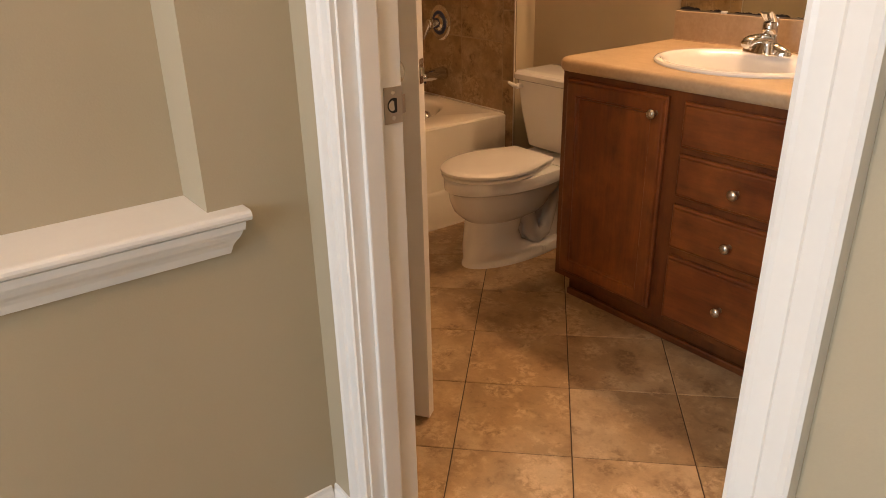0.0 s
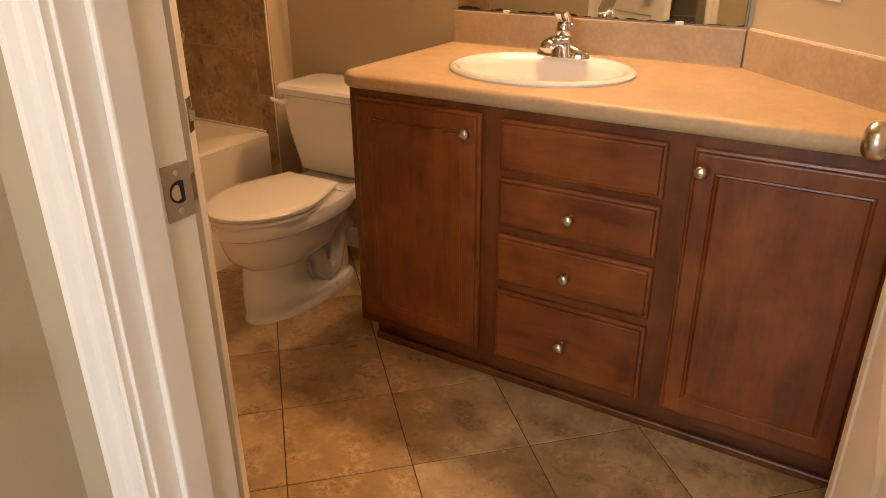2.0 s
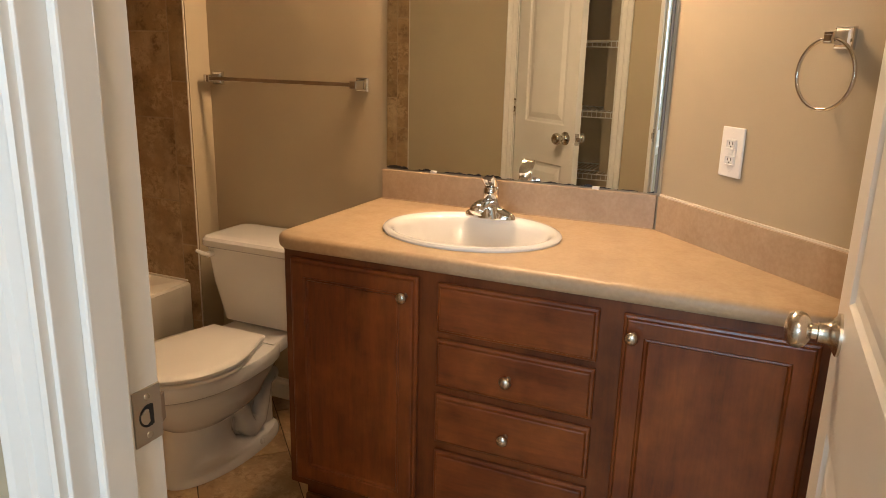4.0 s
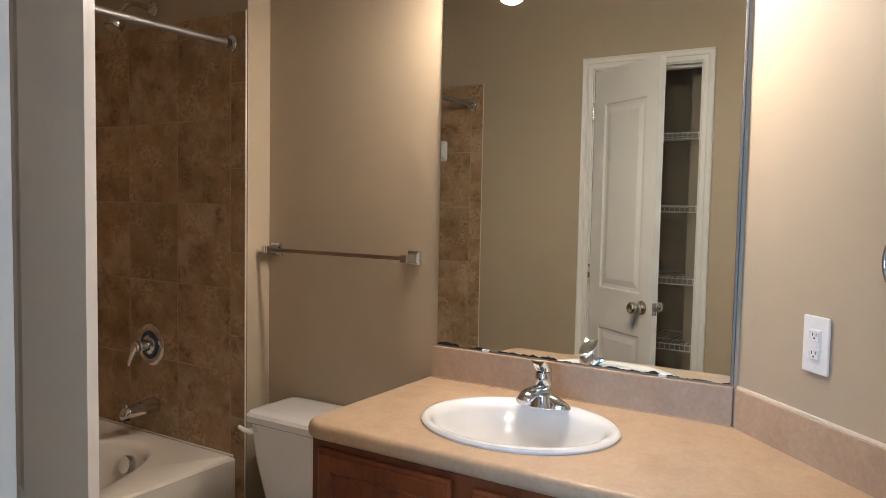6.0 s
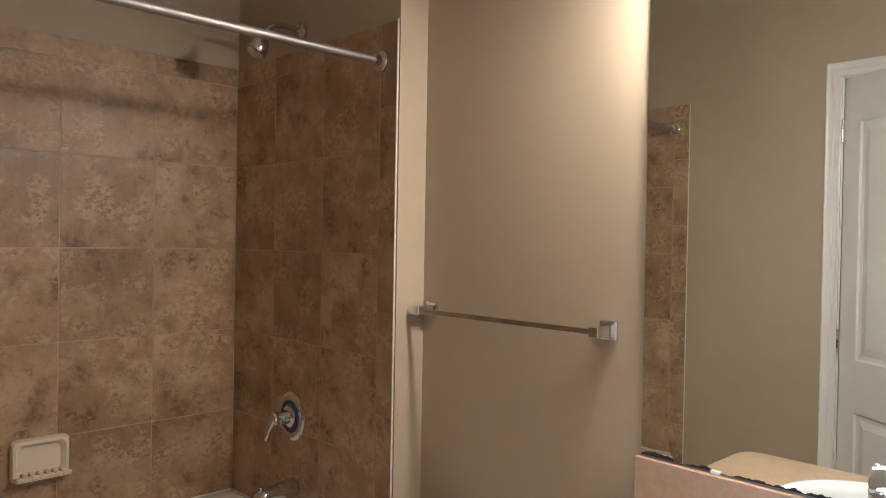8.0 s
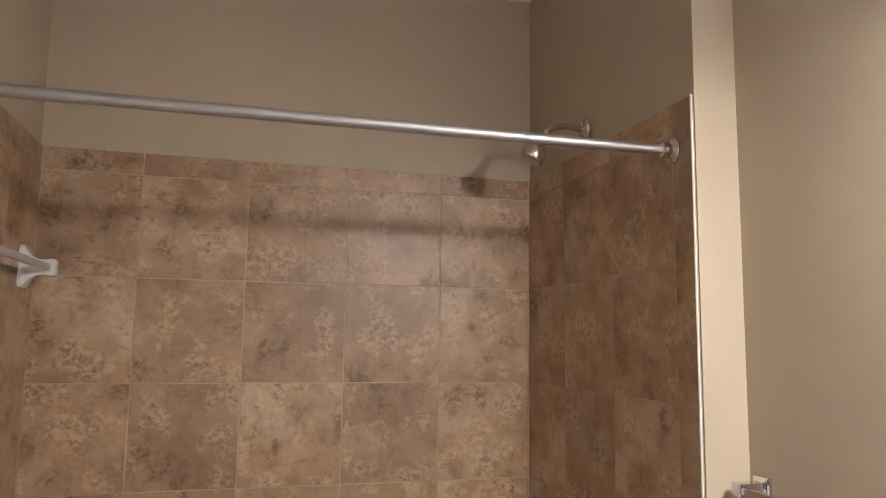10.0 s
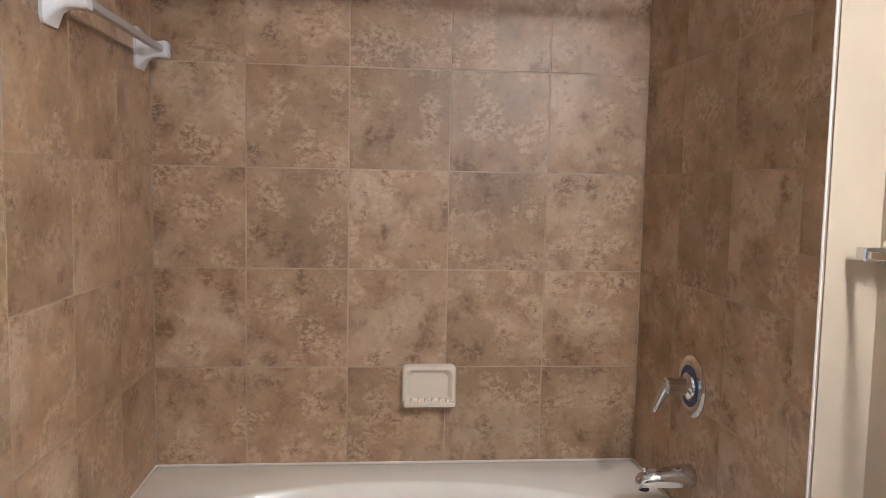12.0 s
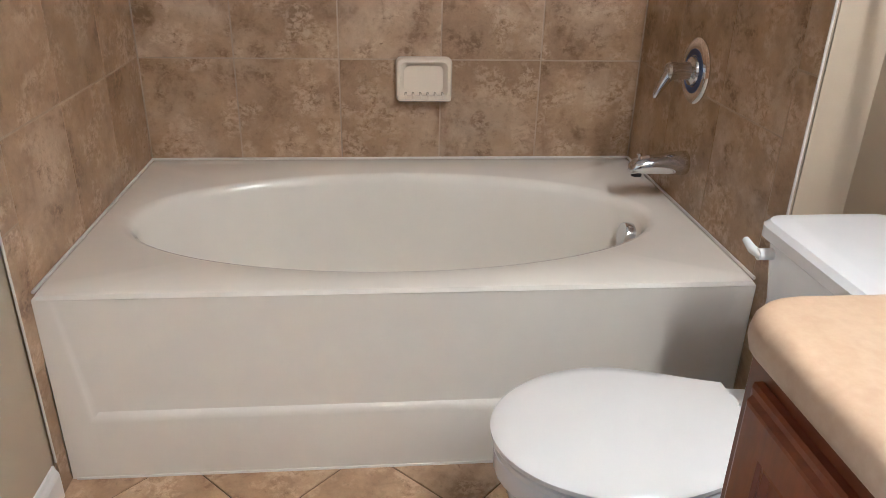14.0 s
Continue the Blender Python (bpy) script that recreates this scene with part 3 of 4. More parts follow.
top = bmesh.new()
hole = [(SX + 0.196 * math.cos(a), SY + 0.236 * math.sin(a)) for a in (2 * math.pi * i / 48 for i in range(48))]
edge_rings = []
for inset, dz in ((0.018, 0.0), (0.011, -0.0015), (0.0055, -0.005), (0.0018, -0.010), (0.0, -0.017), (0.0, -0.027), (0.002, -0.034), (0.007, -0.039), (0.018, -0.040)):
    edge_rings.append([top.verts.new((*p, CT + dz)) for p in counter_line(inset)])
n = len(edge_rings[0])
for a, b in zip(edge_rings, edge_rings[1:]):
    for i in range(n):
        top.faces.new((a[i], a[(i + 1) % n], b[(i + 1) % n], b[i]))
holes = []
for ring_v, z in ((edge_rings[0], CT), (edge_rings[-1], CT - 0.040)):
    h = [top.verts.new((*p, z)) for p in hole]
    es = [e for i in range(n) for e in ring_v[i].link_edges if ring_v[(i + 1) % n] in e.verts]
    es += [top.edges.new((h[i], h[(i + 1) % len(h)])) for i in range(len(h))]
    bmesh.ops.triangle_fill(top, use_beauty=True, edges=list(set(es)), use_dissolve=False)
    holes.append(h)
for i in range(48):
    top.faces.new((holes[0][i], holes[0][(i + 1) % 48], holes[1][(i + 1) % 48], holes[1][i]))
counter = thing("countertop", (2.1, 1.2, 0.82), 0, "tan stone-pattern laminate countertop with a rolled front edge", "countertop")
part("counter_slab", top, M_COUNTER, counter, "", True)

splash = thing("backsplash", (2.41, 1.3, CT), 0, "tan laminate backsplash under the mirror", "backsplash")
part("splash_board", box(2.418, 2.4375, 0.880, 1.788, CT, 0.962, 0.002), M_SPLASH, splash)
part("caulk_line", tube([(2.417, 0.885, CT + 0.001), (2.417, 1.788, CT + 0.001)], 0.0022, 6), M_SPLASH, splash, "tan caulk line")
side = thing("backsplash", (2.1, 0.56, CT), 0, "tan laminate backsplash along the angled wall", "backsplash")
q = 0.0195 * 2 ** 0.5
bm = bmesh.new()
prism([(2.4365, 0.8725), (1.841, 0.277), (1.841 - 0.0138, 0.277 + 0.0138), (2.4365 - q, 0.8725)], "z", CT, 0.962, bm)
part("splash_board", bm, M_SPLASH, side)
bm = bmesh.new()
prism([(2.4365, 0.8725), (1.841, 0.277), (1.841 - 0.006, 0.277 + 0.006), (2.4365 - 0.012, 0.8725)], "z", 0.962, 0.9665, bm)
part("caulk_bead", bm, M_CAULK, side, "white caulk bead on top")

# drop-in sink
sink = thing("sink", (SX, SY, CT), 0, "white oval drop-in sink set in the counter", "sink")
rings = []
for k, dx, z in ((1.0, 0, 0.0005), (1.005, 0, 0.006), (0.99, 0, 0.011), (0.955, 0, 0.0135), (0.915, -0.003, 0.012), (0.875, -0.008, 0.004), (0.845, -0.012, -0.012),
                 (0.79, -0.014, -0.050), (0.70, -0.014, -0.090), (0.55, -0.012, -0.122), (0.34, -0.008, -0.140), (0.10, 0.0, -0.146), (0.098, 0.0, -0.160)):
    squash = 1.0 if k > 0.9 else 0.965
    rings.append([Vector((SX + dx + 0.214 * k * squash * math.cos(a), SY + 0.256 * k * math.sin(a), CT + z)) for a in (2 * math.pi * i / 64 for i in range(64))])
part("basin", loft(rings, None, False, True), M_CERAMIC, sink, "", True)
part("drain", lathe([(0.030, 0.0), (0.029, 0.003), (0.021, 0.002), (0.019, -0.002), (0.012, 0.004), (0.0001, 0.006)], pose(SX, SY, CT - 0.1445), 24), M_CHROME, sink, "chrome drain", True)
for dy in (-0.022, 0.0, 0.022):
    part("overflow_hole", lathe([(0.0045, -0.001), (0.0045, 0.0012)], pose(SX - 0.1575, SY + dy, CT - 0.040, 0, 62, 0), 12), M_HOLE, sink, "dark overflow hole")

# single-lever faucet
FX = 2.268
faucet = thing("faucet", (FX, SY, CT), 0, "chrome single-lever faucet on the sink", "faucet")


def oval(cx, cy, z, a, b, n=32, pw=2.0):
    out = []
    for i in range(n):
        t = 2 * math.pi * i / n
        c, s = math.cos(t), math.sin(t)
        out.append(Vector((cx + a * abs(c) ** (2 / pw) * (1 if c >= 0 else -1), cy + b * abs(s) ** (2 / pw) * (1 if s >= 0 else -1), z)))
    return out


bz = CT + 0.012
part("base_plate", loft([oval(FX, SY, bz, 0.026, 0.080), oval(FX, SY, bz + 0.007, 0.026, 0.080), oval(FX, SY, bz + 0.014, 0.0235, 0.076), oval(FX, SY, bz + 0.021, 0.020, 0.066),
                         oval(FX, SY, bz + 0.029, 0.018, 0.046), oval(FX, SY, bz + 0.036, 0.016, 0.030)]), M_CHROME, faucet, "", True)
part("body", loft([oval(FX - 0.004, SY, bz + 0.004, 0.030, 0.034, 32, 3.0), oval(FX - 0.003, SY, bz + 0.022, 0.027, 0.029, 32, 2.6), oval(FX, SY, bz + 0.046, 0.0235, 0.0235), oval(FX, SY, bz + 0.058, 0.0215, 0.0215),
                   oval(FX, SY, bz + 0.060, 0.0195, 0.0195)]), M_CHROME, faucet, "", True)
part("handle_base", loft([oval(FX, SY, bz + 0.061, 0.0215, 0.0215), oval(FX, SY, bz + 0.064, 0.0230, 0.0230), oval(FX, SY, bz + 0.086, 0.0225, 0.0228), oval(FX, SY, bz + 0.094, 0.0195, 0.020), oval(FX, SY, bz + 0.097, 0.011, 0.011)]), M_CHROME, faucet, "", True)
rings = []
for x, h, wy, up, dn in ((FX + 0.004, 0.040, 0.0225, 0.019, 0.018), (FX - 0.030, 0.048, 0.0225, 0.017, 0.015), (FX - 0.066, 0.053, 0.0220, 0.0145, 0.014), (FX - 0.094, 0.052, 0.0215, 0.0135, 0.015), (FX - 0.111, 0.048, 0.0205, 0.013, 0.016), (FX - 0.120, 0.044, 0.0180, 0.010, 0.013), (FX - 0.1225, 0.042, 0.0110, 0.006, 0.007)):
    rings.append([Vector((x, SY + wy * math.cos(t), bz + h + (up if math.sin(t) > 0 else dn) * math.sin(t))) for t in (2 * math.pi * i / 24 for i in range(24))])
part("spout", loft(rings), M_CHROME, faucet, "", True)
part("aerator", lathe([(0.011, 0.0), (0.0115, 0.010), (0.010, 0.014)], pose(FX - 0.104, SY, bz + 0.027), 20), M_CHROME, faucet, "", True)
hd = []
for x, h, wy, wz in ((FX + 0.021, 0.084, 0.0165, 0.009), (FX + 0.009, 0.092, 0.0215, 0.0100), (FX - 0.006, 0.100, 0.0230, 0.0085), (FX - 0.019, 0.108, 0.0230, 0.0064), (FX - 0.030, 0.117, 0.0220, 0.0048), (FX - 0.036, 0.124, 0.0190, 0.0036)):
    hd.append([Vector((x + 0.6 * wz * math.sin(t), SY + wy * math.cos(t), bz + h + wz * math.sin(t) + 0.42 * wy * math.cos(t) ** 4)) for t in (2 * math.pi * i / 28 for i in range(28))])
part("lever_handle", loft(hd), M_CHROME, faucet, "", True)
part("index_dot", lathe([(0.0028, 0.0), (0.0026, 0.0012)], pose(FX - 0.0222, SY, bz + 0.078) @ pose(0, 0, 0, 0, -90, 0), 12), M_HOLE, faucet, "dark index dot")

# ---- mirror ----
mirror = thing("wall_mirror", (MIRROR_X, 1.32, MIRROR_Z0), 0, "frameless wall mirror with flaking black lower edge", "mirror")
part("mirror_glass", box(MIRROR_X, 2.4365, 0.890, 1.7765, MIRROR_Z0, MIRROR_Z1), M_MIRROR, mirror)
part("edge_channel", box(MIRROR_X - 0.001, 2.4365, 0.8815, 0.8895, MIRROR_Z0, MIRROR_Z1, 0.002), M_CHANNEL, mirror, "grey metal edge channel")
for y in (1.60, 1.06):
    part("mirror_clip", box(MIRROR_X - 0.005, MIRROR_X - 0.0005, y - 0.011, y + 0.011, MIRROR_Z0 - 0.005, MIRROR_Z0 + 0.004, 0.0015), M_PLASTIC, mirror, "clear plastic mirror clip")

# light bar over the mirror
bar = thing("vanity_light", (2.40, 1.317, 2.2), 0, "lit three-shade vanity light bar above the mirror", "wall lamp")
part("back_plate", box(2.413, 2.4375, 1.03, 1.74, 2.20, 2.30, 0.008), M_NICKEL, bar)
for y in LAMP_Y:
    arm = part("arm", tube([(2.415, y, 2.235), (2.35, y, 2.258), (2.312, y, 2.250), (2.305, y, 2.228)], 0.008, 12), M_NICKEL, bar, "", True)
    sh = lathe([(0.022, 0.150), (0.035, 0.140), (0.052, 0.105), (0.062, 0.065), (0.070, 0.020), (0.074, 0.0), (0.070, 0.0), (0.058, 0.065), (0.048, 0.103), (0.030, 0.134)], pose(2.305, y, 2.086), 32)
    s = part("shade", sh, M_SHADE, bar, "glowing frosted glass shade", True)
    b = part("bulb", lathe([(0.012, 0.075), (0.016, 0.060), (0.028, 0.035), (0.030, 0.015), (0.022, -0.005), (0.0001, -0.012)], pose(2.305, y, 2.086), 20), M_BULB, bar, "lit bulb", True)
    b.visible_shadow = False

# ---- outlet and towel ring on the angled wall ----

def on_diag(x, y, z):
    """Local frame on the angled wall: y points into the room, x runs along the wall."""
    off = ((x - y) - 1.565) / 2
    p = Vector((x - off, y + off, z))
    u = Vector((-1, -1, 0)).normalized()
    n = Vector((-1, 1, 0)).normalized()
    m = Matrix.Identity(4)
    for i in range(3):
        m[i][0], m[i][1], m[i][2], m[i][3] = u[i], n[i], (0, 0, 1)[i], p[i]
    return m


def placed(bm, m):
    bmesh.ops.transform(bm, matrix=m, verts=bm.verts[:])
    return bm


om = on_diag(2.2455, 0.6805, 1.123)
outlet = thing("wall_outlet", tuple(om.translation), 0, "white rectangular electrical outlet plate with two sockets", "outlet")
part("cover_plate", placed(box(-0.0385, 0.0385, 0.0005, 0.0065, -0.0625, 0.0625, 0.0025), om), M_PLASTIC, outlet)
dev = part("socket_body", placed(box(-0.0165, 0.0165, 0.0060, 0.0085, -0.0335, 0.0335, 0.001), om), M_PLASTIC, outlet)
for c in (-0.020, 0.020):
    part("socket_face", placed(box(-0.0135, 0.0135, 0.0083, 0.0098, c - 0.010, c + 0.010, 0.003), om), M_PLASTIC, outlet)
    for x in (-0.0055, 0.0055):
        part("slot", placed(box(x - 0.0010, x + 0.0010, 0.0092, 0.0101, c - 0.001, c + 0.006), om), M_HOLE, dev, "dark plug slot")
    part("earth_hole", placed(box(-0.002, 0.002, 0.0092, 0.0101, c - 0.007, c - 0.0035), om), M_HOLE, dev, "dark plug slot")
for z in (-0.0028, 0.0028):
    part("test_button", placed(box(-0.008, 0.008, 0.0083, 0.0100, z - 0.0018, z + 0.0018, 0.0004), om), M_PLASTIC, outlet)
for z in (-0.048, 0.048):
    part("screw", placed(lathe([(0.003, 0.0), (0.0028, 0.0012), (0.0001, 0.0014)], pose(0, 0.0062, z, -90, 0, 0), 10), om), M_PLASTIC, outlet)


def square_post(m, reach):
    """A stepped square wall post."""
    return placed(loft([[Vector((sx * h, y, sz * h)) for sx, sz in ((-1, -1), (1, -1), (1, 1), (-1, 1))] for h, y in
                        ((0.0235, 0.0), (0.0235, 0.007), (0.0215, 0.010), (0.0185, 0.011), (0.0145, 0.015), (0.0130, 0.020), (0.0130, reach - 0.003), (0.0110, reach))]), m)


rm = on_diag(2.044, 0.479, 1.398)
ringt = thing("towel_ring", tuple(rm.translation), 0, "chrome towel ring on a square wall post", "towel ring")
part("post", square_post(rm, 0.052), M_CHROME, ringt)
pts = []
for i in range(49):
    a = 2 * math.pi * i / 48
    pts.append((0.0725 * math.sin(a), 0.046, -0.0745 + 0.0725 * math.cos(a)))
rb = bmesh.new()
seg = 10
ring_rings = []
for p in pts[:-1]:
    c = Vector((0, 0.046, -0.0745))
    r = (Vector(p) - c).normalized()
    ring_rings.append([Vector(p) + 0.0042 * (math.cos(t) * r + math.sin(t) * Vector((0, 1, 0))) for t in (2 * math.pi * k / seg for k in range(seg))])
loft(ring_rings + [ring_rings[0]], rb, False, False)
bmesh.ops.remove_doubles(rb, verts=rb.verts[:], dist=1e-6)
part("ring", placed(rb, rm), M_CHROME, ringt, "", True)
part("ring_holder", placed(box(-0.010, 0.010, 0.038, 0.054, -0.010, 0.006, 0.002), rm), M_CHROME, ringt)

# towel bar on the wall behind the toilet
BAR_Z = 1.238
tb = thing("towel_bar", (2.42, 2.19, BAR_Z), 0, "chrome square towel bar on two wall posts", "towel bar")
for y in (1.872, 2.487):
    m = Matrix.Translation((2.4375, y, BAR_Z)) @ pose(0, 0, 0, 0, 0, 90)
    part("post", square_post(m, 0.070), M_CHROME, tb)
part("bar", box(2.370, 2.384, 1.864, 2.495, BAR_Z - 0.007, BAR_Z + 0.007, 0.0012), M_CHROME, tb)

# ---- toilet ----
TY = 2.184
toilet = thing("toilet", (2.05, TY, 0), 0, "white two-piece toilet with its lid closed", "toilet")


def egg(xf, xb, hw, z, n=48, xm=None, back=2.6):
    """An outline that is round in front (low x) and squarer behind."""
    xm = xm if xm is not None else xf + (xb - xf) * 0.52
    out = []
    for i in range(n):
        t = 2 * math.pi * i / n
        c, s = math.cos(t), math.sin(t)
        if c < 0:
            out.append(Vector((xm + (xm - xf) * c, TY + hw * s, z)))
        else:
            out.append(Vector((xm + (xb - xm) * abs(c) ** (2 / back), TY + hw * abs(s) ** (2 / back) * (1 if s >= 0 else -1), z)))
    return out


bowl = loft([egg(1.752, 2.262, 0.112, 0.0), egg(1.752, 2.262, 0.112, 0.012), egg(1.757, 2.258, 0.108, 0.022), egg(1.759, 2.24, 0.106, 0.034), egg(1.761, 2.07, 0.104, 0.052), egg(1.765, 2.02, 0.102, 0.080), egg(1.772, 2.00, 0.098, 0.130),
             egg(1.777, 2.02, 0.096, 0.178), egg(1.776, 2.06, 0.099, 0.190), egg(1.758, 2.13, 0.118, 0.204), egg(1.728, 2.14, 0.143, 0.232), egg(1.712, 2.17, 0.150, 0.268), egg(1.704, 2.22, 0.157, 0.300), egg(1.700, 2.23, 0.160, 0.318),
             egg(1.694, 2.235, 0.163, 0.3225), egg(1.686, 2.24, 0.169, 0.327), egg(1.684, 2.24, 0.170, 0.335), egg(1.684, 2.24, 0.170, 0.367), egg(1.690, 2.235, 0.166, 0.374)])
deck = [[Vector((x, TY + sy * w, z)) for x, sy, z in ((2.13, -1, z1), (2.42, -0.72, z1), (2.42, 0.72, z1), (2.13, 1, z1))] for z1, w in ((0.320, 0.125), (0.335, 0.142), (0.372, 0.142), (0.378, 0.137))]
loft(deck, bowl)
box(1.96, 2.235, TY - 0.052, TY + 0.052, 0.01, 0.34, 0.022, bowl, 4)
for sy in (-1, 1):
    y = TY + sy * 0.030
    tube([(1.93, y, 0.235), (2.00, y + sy * 0.006, 0.205), (2.05, y + sy * 0.014, 0.155), (2.055, y + sy * 0.020, 0.105), (2.085, y + sy * 0.022, 0.070), (2.13, y + sy * 0.020, 0.085),
          (2.155, y + sy * 0.014, 0.135), (2.175, y + sy * 0.008, 0.195), (2.215, y, 0.225), (2.25, y - sy * 0.01, 0.20)],
         [0.050, 0.046, 0.042, 0.042, 0.042, 0.038, 0.038, 0.040, 0.040, 0.036], 16, bowl)
part("bowl", bowl, M_CERAMIC, toilet, "", True)
for sy in (-1, 1):
    part("bolt_cap", lathe([(0.015, 0.0), (0.015, 0.010), (0.011, 0.019), (0.0001, 0.022)], pose(2.09, TY + sy * 0.096, 0.016), 18), M_CERAMIC, toilet, "", True)


def lid_shape(xf, xb, hw, z):
    """Seat outline: oval front, sides that draw in to a straight back edge."""
    xm, out, n = 1.90, [], 48
    for i in range(n):
        t = math.pi / 2 + math.pi * i / (n - 1)
        out.append(Vector((xm + (xm - xf) * math.cos(t), TY + hw * math.sin(t), z)))
    for k in range(1, 9):
        u = k / 8
        out.append(Vector((xm + (xb - xm) * u, TY - hw * (1 - 0.36 * (0.45 * u * u * (3 - 2 * u) + 0.55 * u ** 1.6)), z)))
    for k in range(8, 0, -1):
        u = k / 8
        out.append(Vector((xm + (xb - xm) * u, TY + hw * (1 - 0.36 * (0.45 * u * u * (3 - 2 * u) + 0.55 * u ** 1.6)), z)))
    return out


part("seat", loft([lid_shape(1.690, 2.105, 0.164, 0.376), lid_shape(1.682, 2.11, 0.170, 0.379), lid_shape(1.682, 2.11, 0.170, 0.388), lid_shape(1.688, 2.105, 0.165, 0.392)]), M_SEAT, toilet, "", True)
part("seat_lid", loft([lid_shape(1.688, 2.118, 0.166, 0.3945), lid_shape(1.678, 2.120, 0.173, 0.397), lid_shape(1.677, 2.122, 0.174, 0.406), lid_shape(1.684, 2.118, 0.168, 0.412), lid_shape(1.71, 2.10, 0.145, 0.4155), lid_shape(1.80, 2.02, 0.06, 0.4170)]), M_SEAT, toilet, "", True)
for sy in (-1, 1):
    part("seat_hinge", box(2.095, 2.135, TY + sy * 0.075 - 0.018, TY + sy * 0.075 + 0.018, 0.379, 0.400, 0.005), M_SEAT, toilet, "", True)


def rounded(x0, x1, y0, y1, r, z, n=5):
    pts = []
    for cx, cy, a in ((x1 - r, y1 - r, 0), (x0 + r, y1 - r, 90), (x0 + r, y0 + r, 180), (x1 - r, y0 + r, 270)):
        pts += [Vector((px, py, z)) for px, py in arc(cx, cy, r, a, a + 90, n)]
    return pts


part("tank", loft([rounded(2.240, 2.418, 2.030, 2.340, 0.03, 0.380), rounded(2.228, 2.420, 2.020, 2.350, 0.035, 0.390), rounded(2.206, 2.428, 1.998, 2.372, 0.035, 0.53), rounded(2.190, 2.430, 1.984, 2.384, 0.035, 0.668)]), M_CERAMIC, toilet, "", True)
part("tank_lid", loft([rounded(2.184, 2.432, 1.978, 2.390, 0.036, 0.667), rounded(2.178, 2.434, 1.972, 2.396, 0.038, 0.672), rounded(2.178, 2.434, 1.972, 2.396, 0.038, 0.692), rounded(2.186, 2.430, 1.980, 2.388, 0.036, 0.702), rounded(2.21, 2.415, 2.00, 2.365, 0.03, 0.705)]), M_CERAMIC, toilet, "", True)
lv = tube([(2.192, 2.345, 0.645), (2.166, 2.345, 0.645)], 0.011, 14)
tube([(2.172, 2.338, 0.644), (2.164, 2.362, 0.647), (2.164, 2.390, 0.654)], [0.008, 0.0085, 0.0065], 12, lv)
part("flush_lever", lv, M_SEAT, toilet, "white flush lever", True)

# ---- tub ----
TX0, TX1, TY0, TY1, RIM = 0.801, 2.319, 2.580, 3.479, 0.470
tub = thing("bathtub", (1.56, 3.03, 0), 0, "almond acrylic alcove bathtub with an oval basin", "bathtub")
OX, OY, OA, OB = 1.545, 2.995, 0.682, 0.336
N = 96
rect, oval_rings = [], []
angs = [2 * math.pi * i / N for i in range(N)]
corner = [math.atan2(sy * (TY1 - OY if sy > 0 else OY - TY0), sx * (TX1 - OX if sx > 0 else OX - TX0)) % (2 * math.pi) for sx, sy in ((1, 1), (-1, 1), (-1, -1), (1, -1))]
for c in corner:
    angs[min(range(N), key=lambda i: abs(angs[i] - c))] = c


def edge_point(a, inset):
    c, s = math.cos(a), math.sin(a)
    kx = ((TX1 - inset if c > 0 else TX0 + inset) - OX) / c if abs(c) > 1e-9 else 1e9
    ky = ((TY1 - inset if s > 0 else TY0 + inset) - OY) / s if abs(s) > 1e-9 else 1e9
    k = min(kx, ky)
    return OX + k * c, OY + k * s


def oval_at(a, k, dx=0.0):
    c, s = math.cos(a), math.sin(a)
    d = 1 / math.sqrt((c / OA) ** 2 + (s / OB) ** 2)
    return OX + dx + k * d * c, OY + k * d * s


shell = [[Vector((*edge_point(a, 0.0), RIM - 0.012)) for a in angs], [Vector((*edge_point(a, 0.004), RIM - 0.003)) for a in angs], [Vector((*edge_point(a, 0.013), RIM)) for a in angs]]
for k, z, dx in ((1.012, RIM, 0), (0.990, RIM - 0.003, 0), (0.972, RIM - 0.012, 0), (0.958, RIM - 0.030, 0), (0.935, RIM - 0.10, 0.003), (0.90, RIM - 0.20, 0.008), (0.86, RIM - 0.28, 0.015), (0.79, RIM - 0.335, 0.02), (0.66, RIM - 0.360, 0.02), (0.30, RIM - 0.366, 0.03), (0.02, RIM - 0.367, 0.03)):
    shell.append([Vector((*oval_at(a, k, dx), z)) for a in angs])
part("basin", loft(shell, None, False, True), M_TUB, tub, "", True)
ap = bmesh.new()


def apron_ring(i0, i1, b0, tp, y0, y1):
    """Outline of the apron face; y0 is its depth at the foot, y1 at the rim."""
    return [Vector((TX0 + i0, TY0 + y0, b0)), Vector((TX1 - i0, TY0 + y0, b0)), Vector((TX1 - i1, TY0 + y1, tp)), Vector((TX0 + i1, TY0 + y1, tp))]


loft([apron_ring(0, 0, 0, RIM - 0.0122, 0.030, 0.030), apron_ring(0, 0, 0, RIM - 0.0122, 0, 0), apron_ring(0.062, 0.030, 0.150, RIM - 0.0135, 0, 0), apron_ring(0.070, 0.036, 0.160, RIM - 0.0145, 0.004, 0.0012),
      apron_ring(0.080, 0.046, 0.172, RIM - 0.018, 0.013, 0.0018)], ap)
part("apron", ap, M_TUB, tub, "sunk apron panel", True)
part("overflow_plate", lathe([(0.036, -0.006), (0.036, 0.022), (0.033, 0.027), (0.012, 0.029), (0.0001, 0.029)], pose(2.188, 3.018, 0.388) @ pose(0, 0, 0, 0, -78, 0), 28), M_CHROME, tub, "chrome overflow plate", True)
part("drain", lathe([(0.035, 0.0), (0.033, 0.004), (0.022, 0.003), (0.020, 0.010), (0.0001, 0.012)], pose(2.02, 3.0, RIM - 0.364), 24), M_CHROME, tub, "chrome drain", True)
